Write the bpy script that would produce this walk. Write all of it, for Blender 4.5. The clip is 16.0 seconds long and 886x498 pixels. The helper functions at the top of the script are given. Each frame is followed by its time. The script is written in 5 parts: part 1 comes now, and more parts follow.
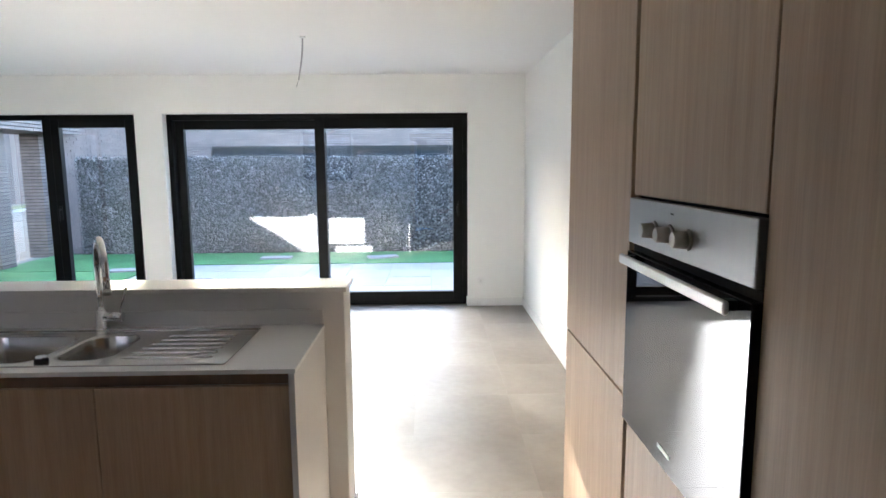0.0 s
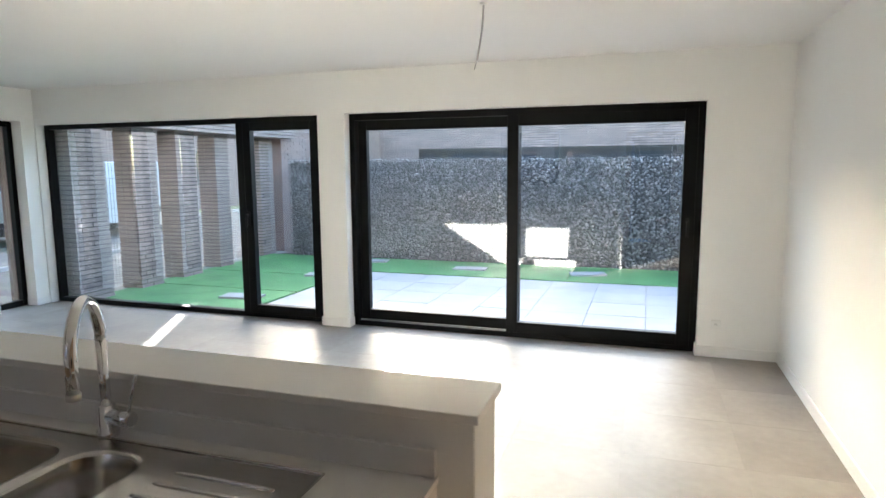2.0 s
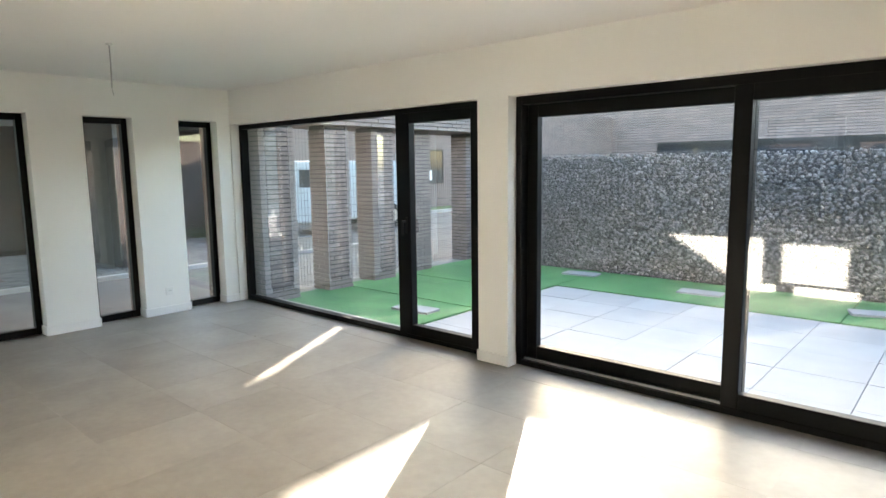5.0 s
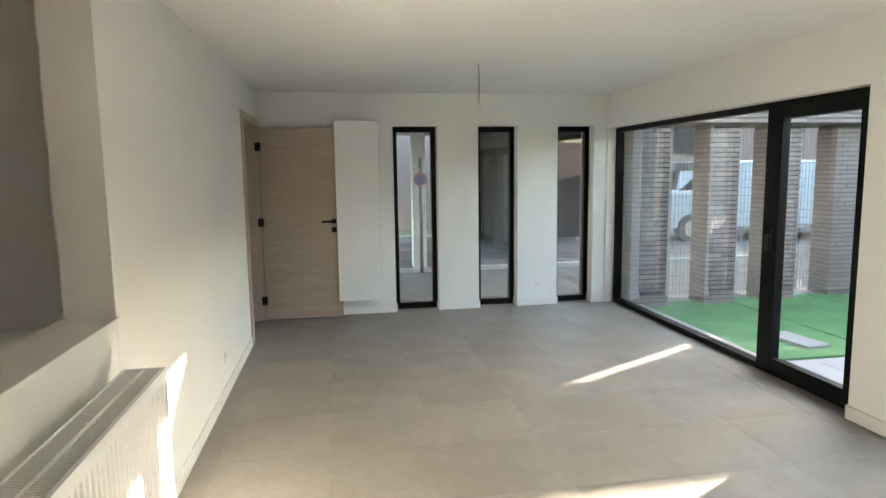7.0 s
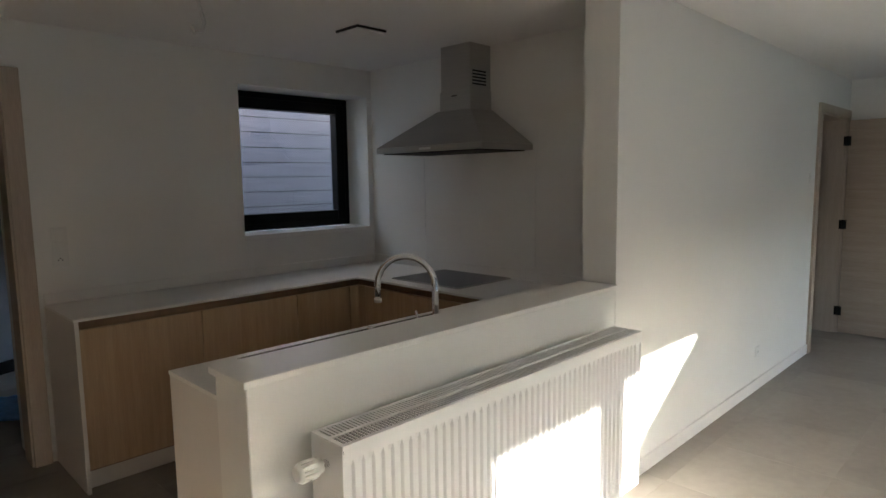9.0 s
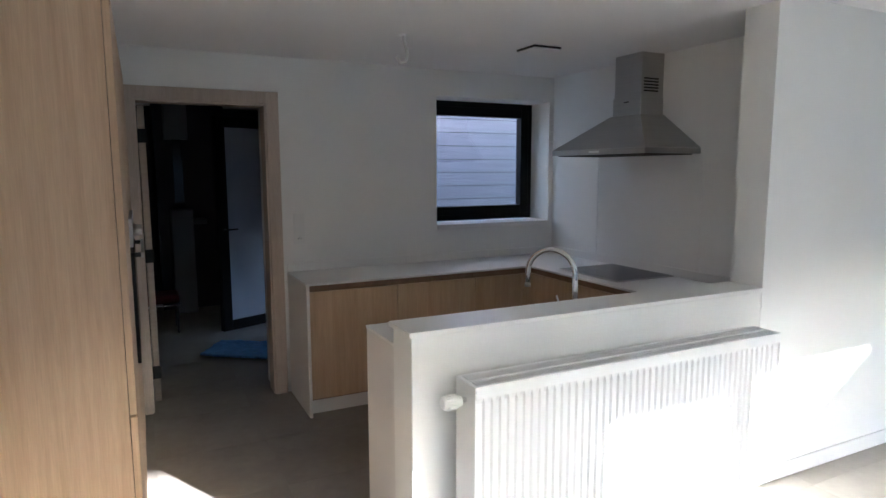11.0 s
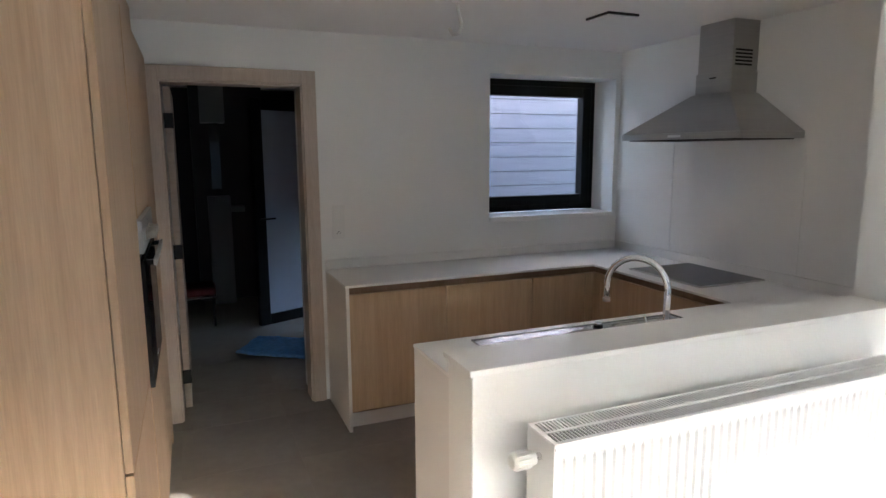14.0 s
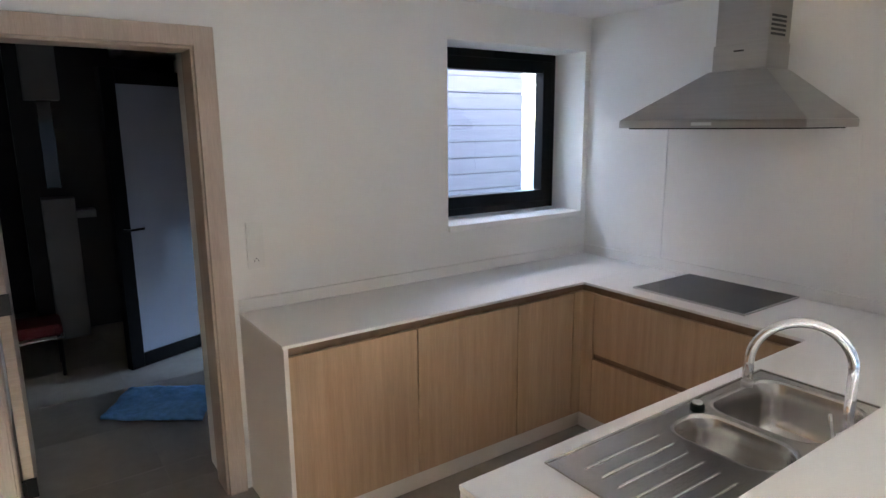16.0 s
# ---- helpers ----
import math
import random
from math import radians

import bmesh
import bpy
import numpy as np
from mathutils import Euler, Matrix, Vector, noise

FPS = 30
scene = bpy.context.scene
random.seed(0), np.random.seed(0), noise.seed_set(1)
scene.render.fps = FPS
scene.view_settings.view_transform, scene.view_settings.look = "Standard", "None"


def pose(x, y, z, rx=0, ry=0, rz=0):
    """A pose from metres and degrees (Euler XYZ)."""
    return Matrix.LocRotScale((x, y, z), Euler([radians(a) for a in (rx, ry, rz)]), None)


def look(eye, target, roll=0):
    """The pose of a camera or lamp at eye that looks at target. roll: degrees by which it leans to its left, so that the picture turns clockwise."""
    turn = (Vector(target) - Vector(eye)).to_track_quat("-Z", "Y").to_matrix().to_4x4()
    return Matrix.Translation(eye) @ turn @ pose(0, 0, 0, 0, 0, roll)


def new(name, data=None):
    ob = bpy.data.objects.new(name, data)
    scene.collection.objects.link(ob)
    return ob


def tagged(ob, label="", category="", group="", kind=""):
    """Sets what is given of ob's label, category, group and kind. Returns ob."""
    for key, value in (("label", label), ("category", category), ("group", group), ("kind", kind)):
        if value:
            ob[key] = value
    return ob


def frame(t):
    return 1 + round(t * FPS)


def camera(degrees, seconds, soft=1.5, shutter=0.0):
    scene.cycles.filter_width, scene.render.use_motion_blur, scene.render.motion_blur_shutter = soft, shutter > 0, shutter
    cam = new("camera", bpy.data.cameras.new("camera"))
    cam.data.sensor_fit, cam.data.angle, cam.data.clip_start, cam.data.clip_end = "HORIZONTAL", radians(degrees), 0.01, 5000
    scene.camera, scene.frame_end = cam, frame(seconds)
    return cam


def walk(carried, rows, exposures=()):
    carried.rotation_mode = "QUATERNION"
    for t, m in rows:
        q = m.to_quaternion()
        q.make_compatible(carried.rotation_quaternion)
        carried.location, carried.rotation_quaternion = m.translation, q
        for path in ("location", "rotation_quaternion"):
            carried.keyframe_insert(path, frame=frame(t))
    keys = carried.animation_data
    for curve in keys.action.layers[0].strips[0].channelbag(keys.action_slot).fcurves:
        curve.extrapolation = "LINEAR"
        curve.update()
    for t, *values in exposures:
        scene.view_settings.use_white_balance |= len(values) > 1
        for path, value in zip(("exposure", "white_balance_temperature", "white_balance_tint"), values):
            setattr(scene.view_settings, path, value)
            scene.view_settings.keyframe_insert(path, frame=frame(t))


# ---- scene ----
cam = camera(71.6, 16.0)
PATH = [
    (0, (1.576, 1.108, 1.494), (1.621, 3.088, 1.221), -0.4),
    (0.5, (1.589, 1.372, 1.505), (1.505, 3.352, 1.23), -0.2),
    (1, (1.574, 1.708, 1.493), (1.304, 3.671, 1.222), -0.4),
    (1.5, (1.552, 1.987, 1.496), (1.08, 3.913, 1.233), -0.4),
    (2, (1.557, 2.302, 1.521), (0.936, 4.185, 1.257), -0.4),
    (2.5, (1.55, 2.559, 1.516), (0.783, 4.388, 1.255), -0.4),
    (3, (1.538, 2.802, 1.502), (0.614, 4.558, 1.253), -0.3),
    (3.2, (1.542, 2.873, 1.495), (0.568, 4.603, 1.251), -0.2),
    (5.5, (1.524, 3.995, 1.538), (0.053, 5.322, 1.266), -0.8),
    (6, (1.579, 4.121, 1.558), (-0.087, 5.195, 1.289), -0.6),
    (6.5, (1.686, 4.238, 1.508), (-0.157, 4.975, 1.262), -0.6),
    (7, (1.787, 4.45, 1.545), (-0.17, 4.777, 1.297), -0.8),
    (7.5, (1.871, 4.642, 1.552), (-0.111, 4.528, 1.307), -0.9),
    (7.8, (1.911, 4.705, 1.544), (-0.019, 4.236, 1.308), -0.9),
    (8, (1.939, 4.756, 1.539), (0.072, 4.081, 1.303), -0.8),
    (8.5, (1.981, 4.877, 1.536), (0.302, 3.814, 1.307), -0.9),
    (9, (1.96, 5.043, 1.532), (0.551, 3.642, 1.305), -0.8),
    (9.5, (1.969, 5.197, 1.547), (0.799, 3.592, 1.313), -0.7),
    (10, (2.029, 5.361, 1.563), (1.007, 3.658, 1.329), -0.7),
    (10.2, (2.064, 5.401, 1.579), (1.076, 3.68, 1.335), -0.5),
    (12.5, (2.086, 5.775, 1.604), (1.316, 3.946, 1.359), -0.4),
    (13, (2.08, 5.594, 1.603), (1.311, 3.765, 1.349), -0.4),
    (13.5, (2.04, 5.407, 1.607), (1.289, 3.571, 1.35), -0.6),
    (14, (1.95, 5.122, 1.639), (1.199, 3.295, 1.325), -0.3),
    (14.5, (1.897, 4.789, 1.657), (1.147, 2.98, 1.251), -0.4),
    (15, (1.935, 4.464, 1.705), (1.001, 2.743, 1.297), -0.1),
    (15.5, (1.952, 4.178, 1.675), (0.954, 2.489, 1.284), -0.4),
    (16, (1.949, 3.965, 1.715), (0.826, 2.357, 1.325), -0.5),
]
SKY, SUN = 0.15, 3.2
EXPOSURES = [(0, 4.5, 5900, 9), (1.5, 4.35, 6200, 8), (2.5, 4.3, 6700, 7), (3, 4.15, 7000, 7), (5.5, 4.15, 7200, 7), (6.5, 4.15, 7200, 6), (7.5, 4.1, 7000, 7), (8, 3.85, 6800, 7), (9, 3.55, 6600, 9),
             (10, 3.95, 5900, 9), (12.5, 4.55, 5600, 11), (13.5, 4.7, 5850, 11), (14.5, 4.6, 6000, 11), (15, 4.85, 5950, 10), (16, 5.4, 6000, 12)]
walk(cam, [(t, look(eye, target, roll)) for t, eye, target, roll in PATH], EXPOSURES)

# ---- light ----
SUN_AZ_X, SUN_AZ_Y, SUN_EL = -0.472, 0.882, radians(16.4)
sky_world = bpy.data.worlds.new("sky_world")
scene.world = sky_world
sky_world.use_nodes = True
_nt = sky_world.node_tree
_sky = _nt.nodes.new("ShaderNodeTexSky")
_sky.sky_type = "NISHITA"
_sky.sun_disc = False
_sky.sun_elevation = SUN_EL
_sky.sun_rotation = math.atan2(SUN_AZ_X, SUN_AZ_Y)
_sky.air_density, _sky.dust_density, _sky.ozone_density = 1.0, 1.5, 1.0
_nt.links.new(_sky.outputs[0], _nt.nodes["Background"].inputs[0])
_nt.nodes["Background"].inputs[1].default_value = SKY
sun = new("sun", bpy.data.lights.new("sun", "SUN"))
sun.data.energy, sun.data.angle, sun.data.color = SUN, radians(0.55), (1.0, 0.95, 0.89)
sun.matrix_world = look((-20, 40, 14), (-20 - SUN_AZ_X, 40 - SUN_AZ_Y, 14 - math.tan(SUN_EL)))


# ---- materials ----
def material(name, base, rough=0.5, metal=0.0, var=0.0, scale=4.0, bump=0.0, bump_scale=40.0, second=None, stretch=(1, 1, 1), spec=0.5, random_amount=0.0, island=0.0, coat=0.0, trans=0.0, fine=0.0):
    m = bpy.data.materials.new(name)
    m.use_nodes = True
    nt = m.node_tree
    N, L = nt.nodes.new, nt.links.new
    b = nt.nodes["Principled BSDF"]
    b.inputs["Roughness"].default_value = rough
    b.inputs["Metallic"].default_value = metal
    b.inputs["Specular IOR Level"].default_value = spec
    b.inputs["Coat Weight"].default_value = coat
    if trans:
        b.inputs["Transmission Weight"].default_value = trans
    co = N("ShaderNodeTexCoord")
    mp = N("ShaderNodeMapping")
    mp.inputs["Scale"].default_value = stretch
    L(co.outputs["Object"], mp.inputs["Vector"])
    if random_amount:
        far = N("ShaderNodeVectorMath")
        far.operation = "MULTIPLY_ADD"
        far.inputs[1].default_value = (37.0, 23.0, 11.0)
        far.inputs[2].default_value = (0, 0, 0)
        L(N("ShaderNodeObjectInfo").outputs["Random"], far.inputs[0])
        L(far.outputs[0], mp.inputs["Location"])
    n1 = N("ShaderNodeTexNoise")
    n1.inputs["Scale"].default_value, n1.inputs["Detail"].default_value = scale, 6
    L(mp.outputs[0], n1.inputs["Vector"])
    n2 = N("ShaderNodeTexNoise")
    n2.inputs["Scale"].default_value, n2.inputs["Detail"].default_value = bump_scale, 5
    L(mp.outputs[0], n2.inputs["Vector"])
    ramp = N("ShaderNodeMapRange")
    ramp.inputs["From Min"].default_value, ramp.inputs["From Max"].default_value = 0.3, 0.7
    L(n1.outputs["Fac"], ramp.inputs["Value"])
    other = second or tuple(max(0, c * (1 - var)) for c in base)
    mix = N("ShaderNodeMix")
    mix.data_type = "RGBA"
    mix.inputs[6].default_value, mix.inputs[7].default_value = (*base, 1), (*other, 1)
    L(ramp.outputs[0], mix.inputs[0])
    out = mix.outputs[2]
    if fine:
        hs = N("ShaderNodeHueSaturation")
        mr = N("ShaderNodeMapRange")
        mr.inputs["From Min"].default_value, mr.inputs["From Max"].default_value = 0.3, 0.7
        mr.inputs["To Min"].default_value, mr.inputs["To Max"].default_value = 1 - fine, 1 + fine
        L(n2.outputs["Fac"], mr.inputs["Value"])
        L(mr.outputs[0], hs.inputs["Value"])
        L(out, hs.inputs["Color"])
        out = hs.outputs[0]
    if random_amount or island:
        src = N("ShaderNodeObjectInfo").outputs["Random"] if random_amount else N("ShaderNodeNewGeometry").outputs["Random Per Island"]
        amount = random_amount or island
        hs = N("ShaderNodeHueSaturation")
        mr = N("ShaderNodeMapRange")
        mr.inputs["To Min"].default_value, mr.inputs["To Max"].default_value = 1 - amount, 1 + amount
        L(src, mr.inputs["Value"])
        L(mr.outputs[0], hs.inputs["Value"])
        L(out, hs.inputs["Color"])
        out = hs.outputs[0]
    L(out, b.inputs["Base Color"])
    if bump:
        bp = N("ShaderNodeBump")
        bp.inputs["Strength"].default_value, bp.inputs["Distance"].default_value = 1.0, bump
        L(n2.outputs["Fac"], bp.inputs["Height"])
        L(bp.outputs[0], b.inputs["Normal"])
    return m


def glass_material(name, tint=(1, 1, 1), rough=0.0, reflect=1.0, solid=None):
    m = bpy.data.materials.new(name)
    m.use_nodes = True
    nt = m.node_tree
    nt.nodes.remove(nt.nodes["Principled BSDF"])
    out = nt.nodes["Material Output"]
    tr, gl, mix, fr = (nt.nodes.new(k) for k in ("ShaderNodeBsdfTransparent", "ShaderNodeBsdfGlossy", "ShaderNodeMixShader", "ShaderNodeFresnel"))
    if solid:
        tr = nt.nodes.new("ShaderNodeBsdfDiffuse")
        tint = solid
    tr.inputs[0].default_value = (*tint, 1)
    gl.inputs["Roughness"].default_value = rough
    fr.inputs[0].default_value = 1.5
    mul = nt.nodes.new("ShaderNodeMath")
    mul.operation, mul.inputs[1].default_value = "MULTIPLY", reflect
    nt.links.new(fr.outputs[0], mul.inputs[0])
    nt.links.new(mul.outputs[0], mix.inputs[0])
    nt.links.new(tr.outputs[0], mix.inputs[1])
    nt.links.new(gl.outputs[0], mix.inputs[2])
    nt.links.new(mix.outputs[0], out.inputs[0])
    return m


M_WALL = material("white_wall_paint", (0.82, 0.815, 0.785), 0.75, var=0.03, scale=1.2, bump=0.0006, bump_scale=90, spec=0.3)
M_CEIL = material("white_ceiling_paint", (0.84, 0.83, 0.81), 0.9, var=0.03, scale=0.9, bump=0.0005, bump_scale=60, spec=0.2)
M_BASE = material("white_gloss_baseboard", (0.80, 0.79, 0.77), 0.4, var=0.03, scale=3)
M_FLOOR = material("concrete_look_tile", (0.335, 0.30, 0.26), 0.46, var=0.0, second=(0.268, 0.238, 0.204), scale=2.2, bump=0.0003, bump_scale=18, random_amount=0.03, fine=0.05, spec=0.3)
M_GROUT = material("grey_grout", (0.31, 0.275, 0.24), 0.6, var=0.1, scale=20)
M_FRAME = material("black_aluminium", (0.0025, 0.0025, 0.0028), 0.45, var=0.2, scale=3, bump=0.0002, bump_scale=300, spec=0.16)
M_SEAL = material("steel_rail", (0.55, 0.55, 0.55), 0.35, metal=0.9, var=0.1)
M_GLASS = glass_material("window_glass", (0.93, 0.95, 0.95), 0.0, 3.4)
M_OAK = material("light_oak_veneer", (0.50, 0.358, 0.232), 0.5, second=(0.42, 0.288, 0.18), scale=4, stretch=(9, 9, 0.35), bump=0.0003, bump_scale=28, fine=0.08, random_amount=0.04)
# darker copy of the oak: recess shade put into grooves and carcasses
M_OAKDARK = material("oak_groove_shaded", (0.26, 0.17, 0.105), 0.6, var=0.2, scale=5, stretch=(6, 6, 0.5))
# near black, so gaps between fronts and boards carry their shade as colour
M_GAP = material("dark_shadow_gap", (0.02, 0.015, 0.012), 0.8, var=0.1)
M_DOOR = material("pale_oak_door", (0.44, 0.355, 0.28), 0.5, second=(0.375, 0.295, 0.225), scale=4, stretch=(0.5, 0.5, 9), bump=0.0002, bump_scale=24, fine=0.07)
M_CASING = material("pale_oak_casing", (0.52, 0.43, 0.355), 0.5, second=(0.46, 0.375, 0.30), scale=4, stretch=(7, 7, 0.5), fine=0.07)
M_TOP = material("white_composite_worktop", (0.80, 0.79, 0.76), 0.28, var=0.02, scale=3, fine=0.01, bump_scale=200)
M_CARCASS = material("white_melamine", (0.72, 0.70, 0.67), 0.45, var=0.03, scale=2)
M_CABLE = material("grey_cable_sheath", (0.42, 0.41, 0.40), 0.6, var=0.1)
M_CABLEWHITE = material("off_white_cable_sheath", (0.62, 0.61, 0.58), 0.5, var=0.05)
M_STEEL = material("brushed_stainless_steel", (0.50, 0.485, 0.455), 0.3, metal=1.0, var=0.08, scale=3, stretch=(1, 1, 30), bump=0.0001, bump_scale=60, fine=0.05)
M_SINK = material("satin_sink_steel", (0.60, 0.575, 0.54), 0.22, metal=1.0, var=0.1, scale=8, stretch=(2, 20, 2), bump=0.0001, bump_scale=80, fine=0.05)
M_CHROME = material("polished_chrome", (0.82, 0.82, 0.83), 0.06, metal=1.0, var=0.02)
M_BLACKGLASS = material("black_glass", (0.012, 0.012, 0.014), 0.06, var=0.1, spec=0.3)
M_OVENGLASS = glass_material("oven_door_glass", rough=0.006, reflect=0.55, solid=(0.012, 0.012, 0.013))
M_OVENSTEEL = material("oven_panel_steel", (0.40, 0.39, 0.38), 0.42, metal=0.7, var=0.05, scale=3, stretch=(1, 12, 1))
M_HANDLE = material("oven_handle_steel", (0.55, 0.53, 0.5), 0.4, metal=0.8, var=0.05)
M_KNOB = material("pewter_knob", (0.42, 0.39, 0.35), 0.4, metal=0.5, var=0.05)
M_RAD = material("white_enamel_radiator", (0.82, 0.82, 0.81), 0.35, var=0.02, scale=4)
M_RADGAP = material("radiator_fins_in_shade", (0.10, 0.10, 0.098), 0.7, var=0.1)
M_PLASTIC = material("white_plastic", (0.78, 0.78, 0.75), 0.4, var=0.03)
M_BLACK = material("black_metal", (0.006, 0.006, 0.006), 0.4, var=0.2, spec=0.25)
M_BRICK = material("grey_violet_brick", (0.225, 0.182, 0.168), 0.85, second=(0.15, 0.126, 0.122), scale=9, bump=0.003, bump_scale=45, random_amount=0.17, fine=0.18)
M_BRICKFAR = material("brown_brick_far", (0.21, 0.155, 0.14), 0.85, second=(0.155, 0.118, 0.112), scale=6, bump=0.002, bump_scale=60, island=0.22, fine=0.12)
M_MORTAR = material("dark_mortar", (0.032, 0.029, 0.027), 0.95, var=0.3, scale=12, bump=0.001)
M_PAVE = material("pale_grey_patio_slab", (0.27, 0.268, 0.275), 0.85, second=(0.225, 0.222, 0.23), scale=2.2, bump=0.0006, bump_scale=120, random_amount=0.05, fine=0.05)
M_SAND = material("joint_sand", (0.22, 0.21, 0.19), 0.95, var=0.3, scale=20)
M_TURF = material("green_artificial_turf", (0.030, 0.125, 0.036), 0.9, second=(0.07, 0.20, 0.065), scale=2.2, bump=0.012, bump_scale=42, fine=0.5)
M_SOIL = material("dark_soil", (0.035, 0.03, 0.022), 0.95, var=0.4, scale=20, bump=0.003, bump_scale=90)
M_GRAVEL = material("pale_gravel", (0.24, 0.235, 0.225), 0.9, second=(0.12, 0.115, 0.11), scale=60, bump=0.01, bump_scale=70)
M_STONE = material("grey_gabion_stone", (0.185, 0.183, 0.187), 0.85, second=(0.11, 0.109, 0.112), scale=11, bump=0.004, bump_scale=50, island=0.75, fine=0.15)
M_GABCORE = material("gabion_gap_shade", (0.06, 0.06, 0.063), 0.95, var=0.4, scale=20)
M_WIRE = material("galvanised_wire", (0.085, 0.085, 0.088), 0.6, metal=0.3, var=0.1)
M_ASPHALT = material("grey_asphalt", (0.115, 0.113, 0.112), 0.9, second=(0.07, 0.069, 0.07), scale=2.5, bump=0.006, bump_scale=60, fine=0.35)
M_COBBLE = material("grey_concrete_paver", (0.15, 0.148, 0.142), 0.9, second=(0.09, 0.088, 0.085), scale=3, bump=0.002, bump_scale=100, island=0.25, fine=0.15)
M_CONCRETE = material("pale_concrete", (0.42, 0.41, 0.39), 0.85, var=0.2, scale=2, bump=0.001, bump_scale=60)
M_SOFFIT = material("timber_soffit", (0.30, 0.17, 0.10), 0.6, second=(0.24, 0.13, 0.075), scale=6, stretch=(1, 12, 1))
M_RUST = material("rusty_brown_boards", (0.12, 0.085, 0.07), 0.9, var=0.4, scale=6)
M_DARK = material("dark_garage_cladding", (0.035, 0.032, 0.032), 0.7, var=0.3, scale=4)
M_RENDER = material("cream_render", (0.27, 0.245, 0.20), 0.9, var=0.1, scale=2, bump=0.001)
M_SIDING = material("white_woodgrain_cement_board", (0.195, 0.18, 0.208), 0.7, second=(0.14, 0.13, 0.152), scale=4, stretch=(0.7, 1, 14), bump=0.002, bump_scale=12, fine=0.10, random_amount=0.03)
M_VAN = material("white_van_paint", (0.42, 0.47, 0.49), 0.35, var=0.05, coat=0.3)
M_TYRE = material("rubber_tyre", (0.02, 0.02, 0.02), 0.8, var=0.2)
M_TINT = material("tinted_vehicle_glass", (0.02, 0.025, 0.03), 0.05, var=0.1)
M_RED = material("red_reflective", (0.30, 0.07, 0.07), 0.5, var=0.1)
M_BLUE = material("blue_sign_face", (0.06, 0.09, 0.24), 0.5, var=0.1)
M_WHITE = material("white_sign_paint", (0.8, 0.8, 0.8), 0.5, var=0.03)
M_CLOTH = material("blue_cotton_cloth", (0.17, 0.40, 0.72), 0.95, second=(0.13, 0.33, 0.64), scale=8, bump=0.004, bump_scale=30, fine=0.15)
M_FROST = material("frosted_pane", (0.33, 0.36, 0.44), 0.45, var=0.08, scale=1.5)
M_REDSEAT = material("dark_red_upholstery", (0.14, 0.012, 0.012), 0.7, var=0.2, scale=5, bump=0.001)
# the hall's dimness is put into these two colours
M_HALL = material("hall_end_dimmed", (0.010, 0.010, 0.012), 0.6, var=0.2, scale=3)
M_HALLWHITE = material("white_panel_dimmed", (0.15, 0.15, 0.155), 0.6, var=0.05)
M_GRASS = material("rough_verge", (0.12, 0.15, 0.05), 0.9, var=0.4, scale=8, bump=0.01, bump_scale=60)
M_LEAF = material("hedge_leaf", (0.06, 0.11, 0.03), 0.7, var=0.3, scale=4, island=0.3)


# ---- building helpers ----
def bm_new():
    return bmesh.new()


def bx(bm, x0, x1, y0, y1, z0, z1):
    x0, x1, y0, y1, z0, z1 = min(x0, x1), max(x0, x1), min(y0, y1), max(y0, y1), min(z0, z1), max(z0, z1)
    v = [bm.verts.new(p) for p in ((x0, y0, z0), (x1, y0, z0), (x1, y1, z0), (x0, y1, z0), (x0, y0, z1), (x1, y0, z1), (x1, y1, z1), (x0, y1, z1))]
    for f in ((3, 2, 1, 0), (4, 5, 6, 7), (0, 1, 5, 4), (1, 2, 6, 5), (2, 3, 7, 6), (3, 0, 4, 7)):
        bm.faces.new([v[i] for i in f])
    return v


def boxes(*items):
    bm = bmesh.new()
    for it in items:
        bx(bm, *it)
    return bm


def tube(bm, pts, r, seg=10, closed_ends=True):
    """A round tube along points; r may be one radius or one a point."""
    pts = [Vector(p) for p in pts]
    rs = r if isinstance(r, (list, tuple)) else [r] * len(pts)
    rings, up = [], None
    for i, p in enumerate(pts):
        d = (pts[min(i + 1, len(pts) - 1)] - pts[max(i - 1, 0)]).normalized()
        if up is None:
            up = d.orthogonal().normalized()
        up = (up - d * up.dot(d)).normalized()
        side = d.cross(up)
        rings.append([bm.verts.new(p + (up * math.cos(a) + side * math.sin(a)) * rs[i]) for a in (2 * math.pi * k / seg for k in range(seg))])
    for a, b in zip(rings, rings[1:]):
        for k in range(seg):
            f = bm.faces.new((a[k], a[(k + 1) % seg], b[(k + 1) % seg], b[k]))
            f.smooth = True
    if closed_ends:
        bm.faces.new(rings[0][::-1])
        bm.faces.new(rings[-1])
    return bm


def link(name, bm, mat, parent=None, label="", bevel=0.0, seg=1):
    if bevel:
        bmesh.ops.bevel(bm, geom=list(bm.edges), offset=bevel, segments=seg, affect="EDGES", profile=0.6)
    bmesh.ops.recalc_face_normals(bm, faces=bm.faces)
    me = bpy.data.meshes.new(name)
    bm.to_mesh(me)
    bm.free()
    me.materials.append(mat)
    ob = new(name, me)
    if parent is not None:
        ob.parent = parent
    if label:
        ob["label"] = label
    return ob


def part(name, bm, mat, parent, label="", bevel=0.0, seg=1):
    return link(name, bm, mat, parent, label, bevel, seg)


def thing(name, label, category, group="", kind="", at=(0, 0, 0)):
    ob = new(name)
    ob.location = at
    return tagged(ob, label, category, group, kind)


def structure(name, bm, mat, label="", category="", bevel=0.0):
    ob = link(name, bm, mat, None, "", bevel)
    return tagged(ob, label, category, "", "structure")


def piece(name, mesh, parent, at, rot=0.0, scale=(1, 1, 1)):
    ob = new(name, mesh)
    ob.parent = parent
    ob.location, ob.rotation_euler, ob.scale = at, (0, 0, rot), scale
    return ob


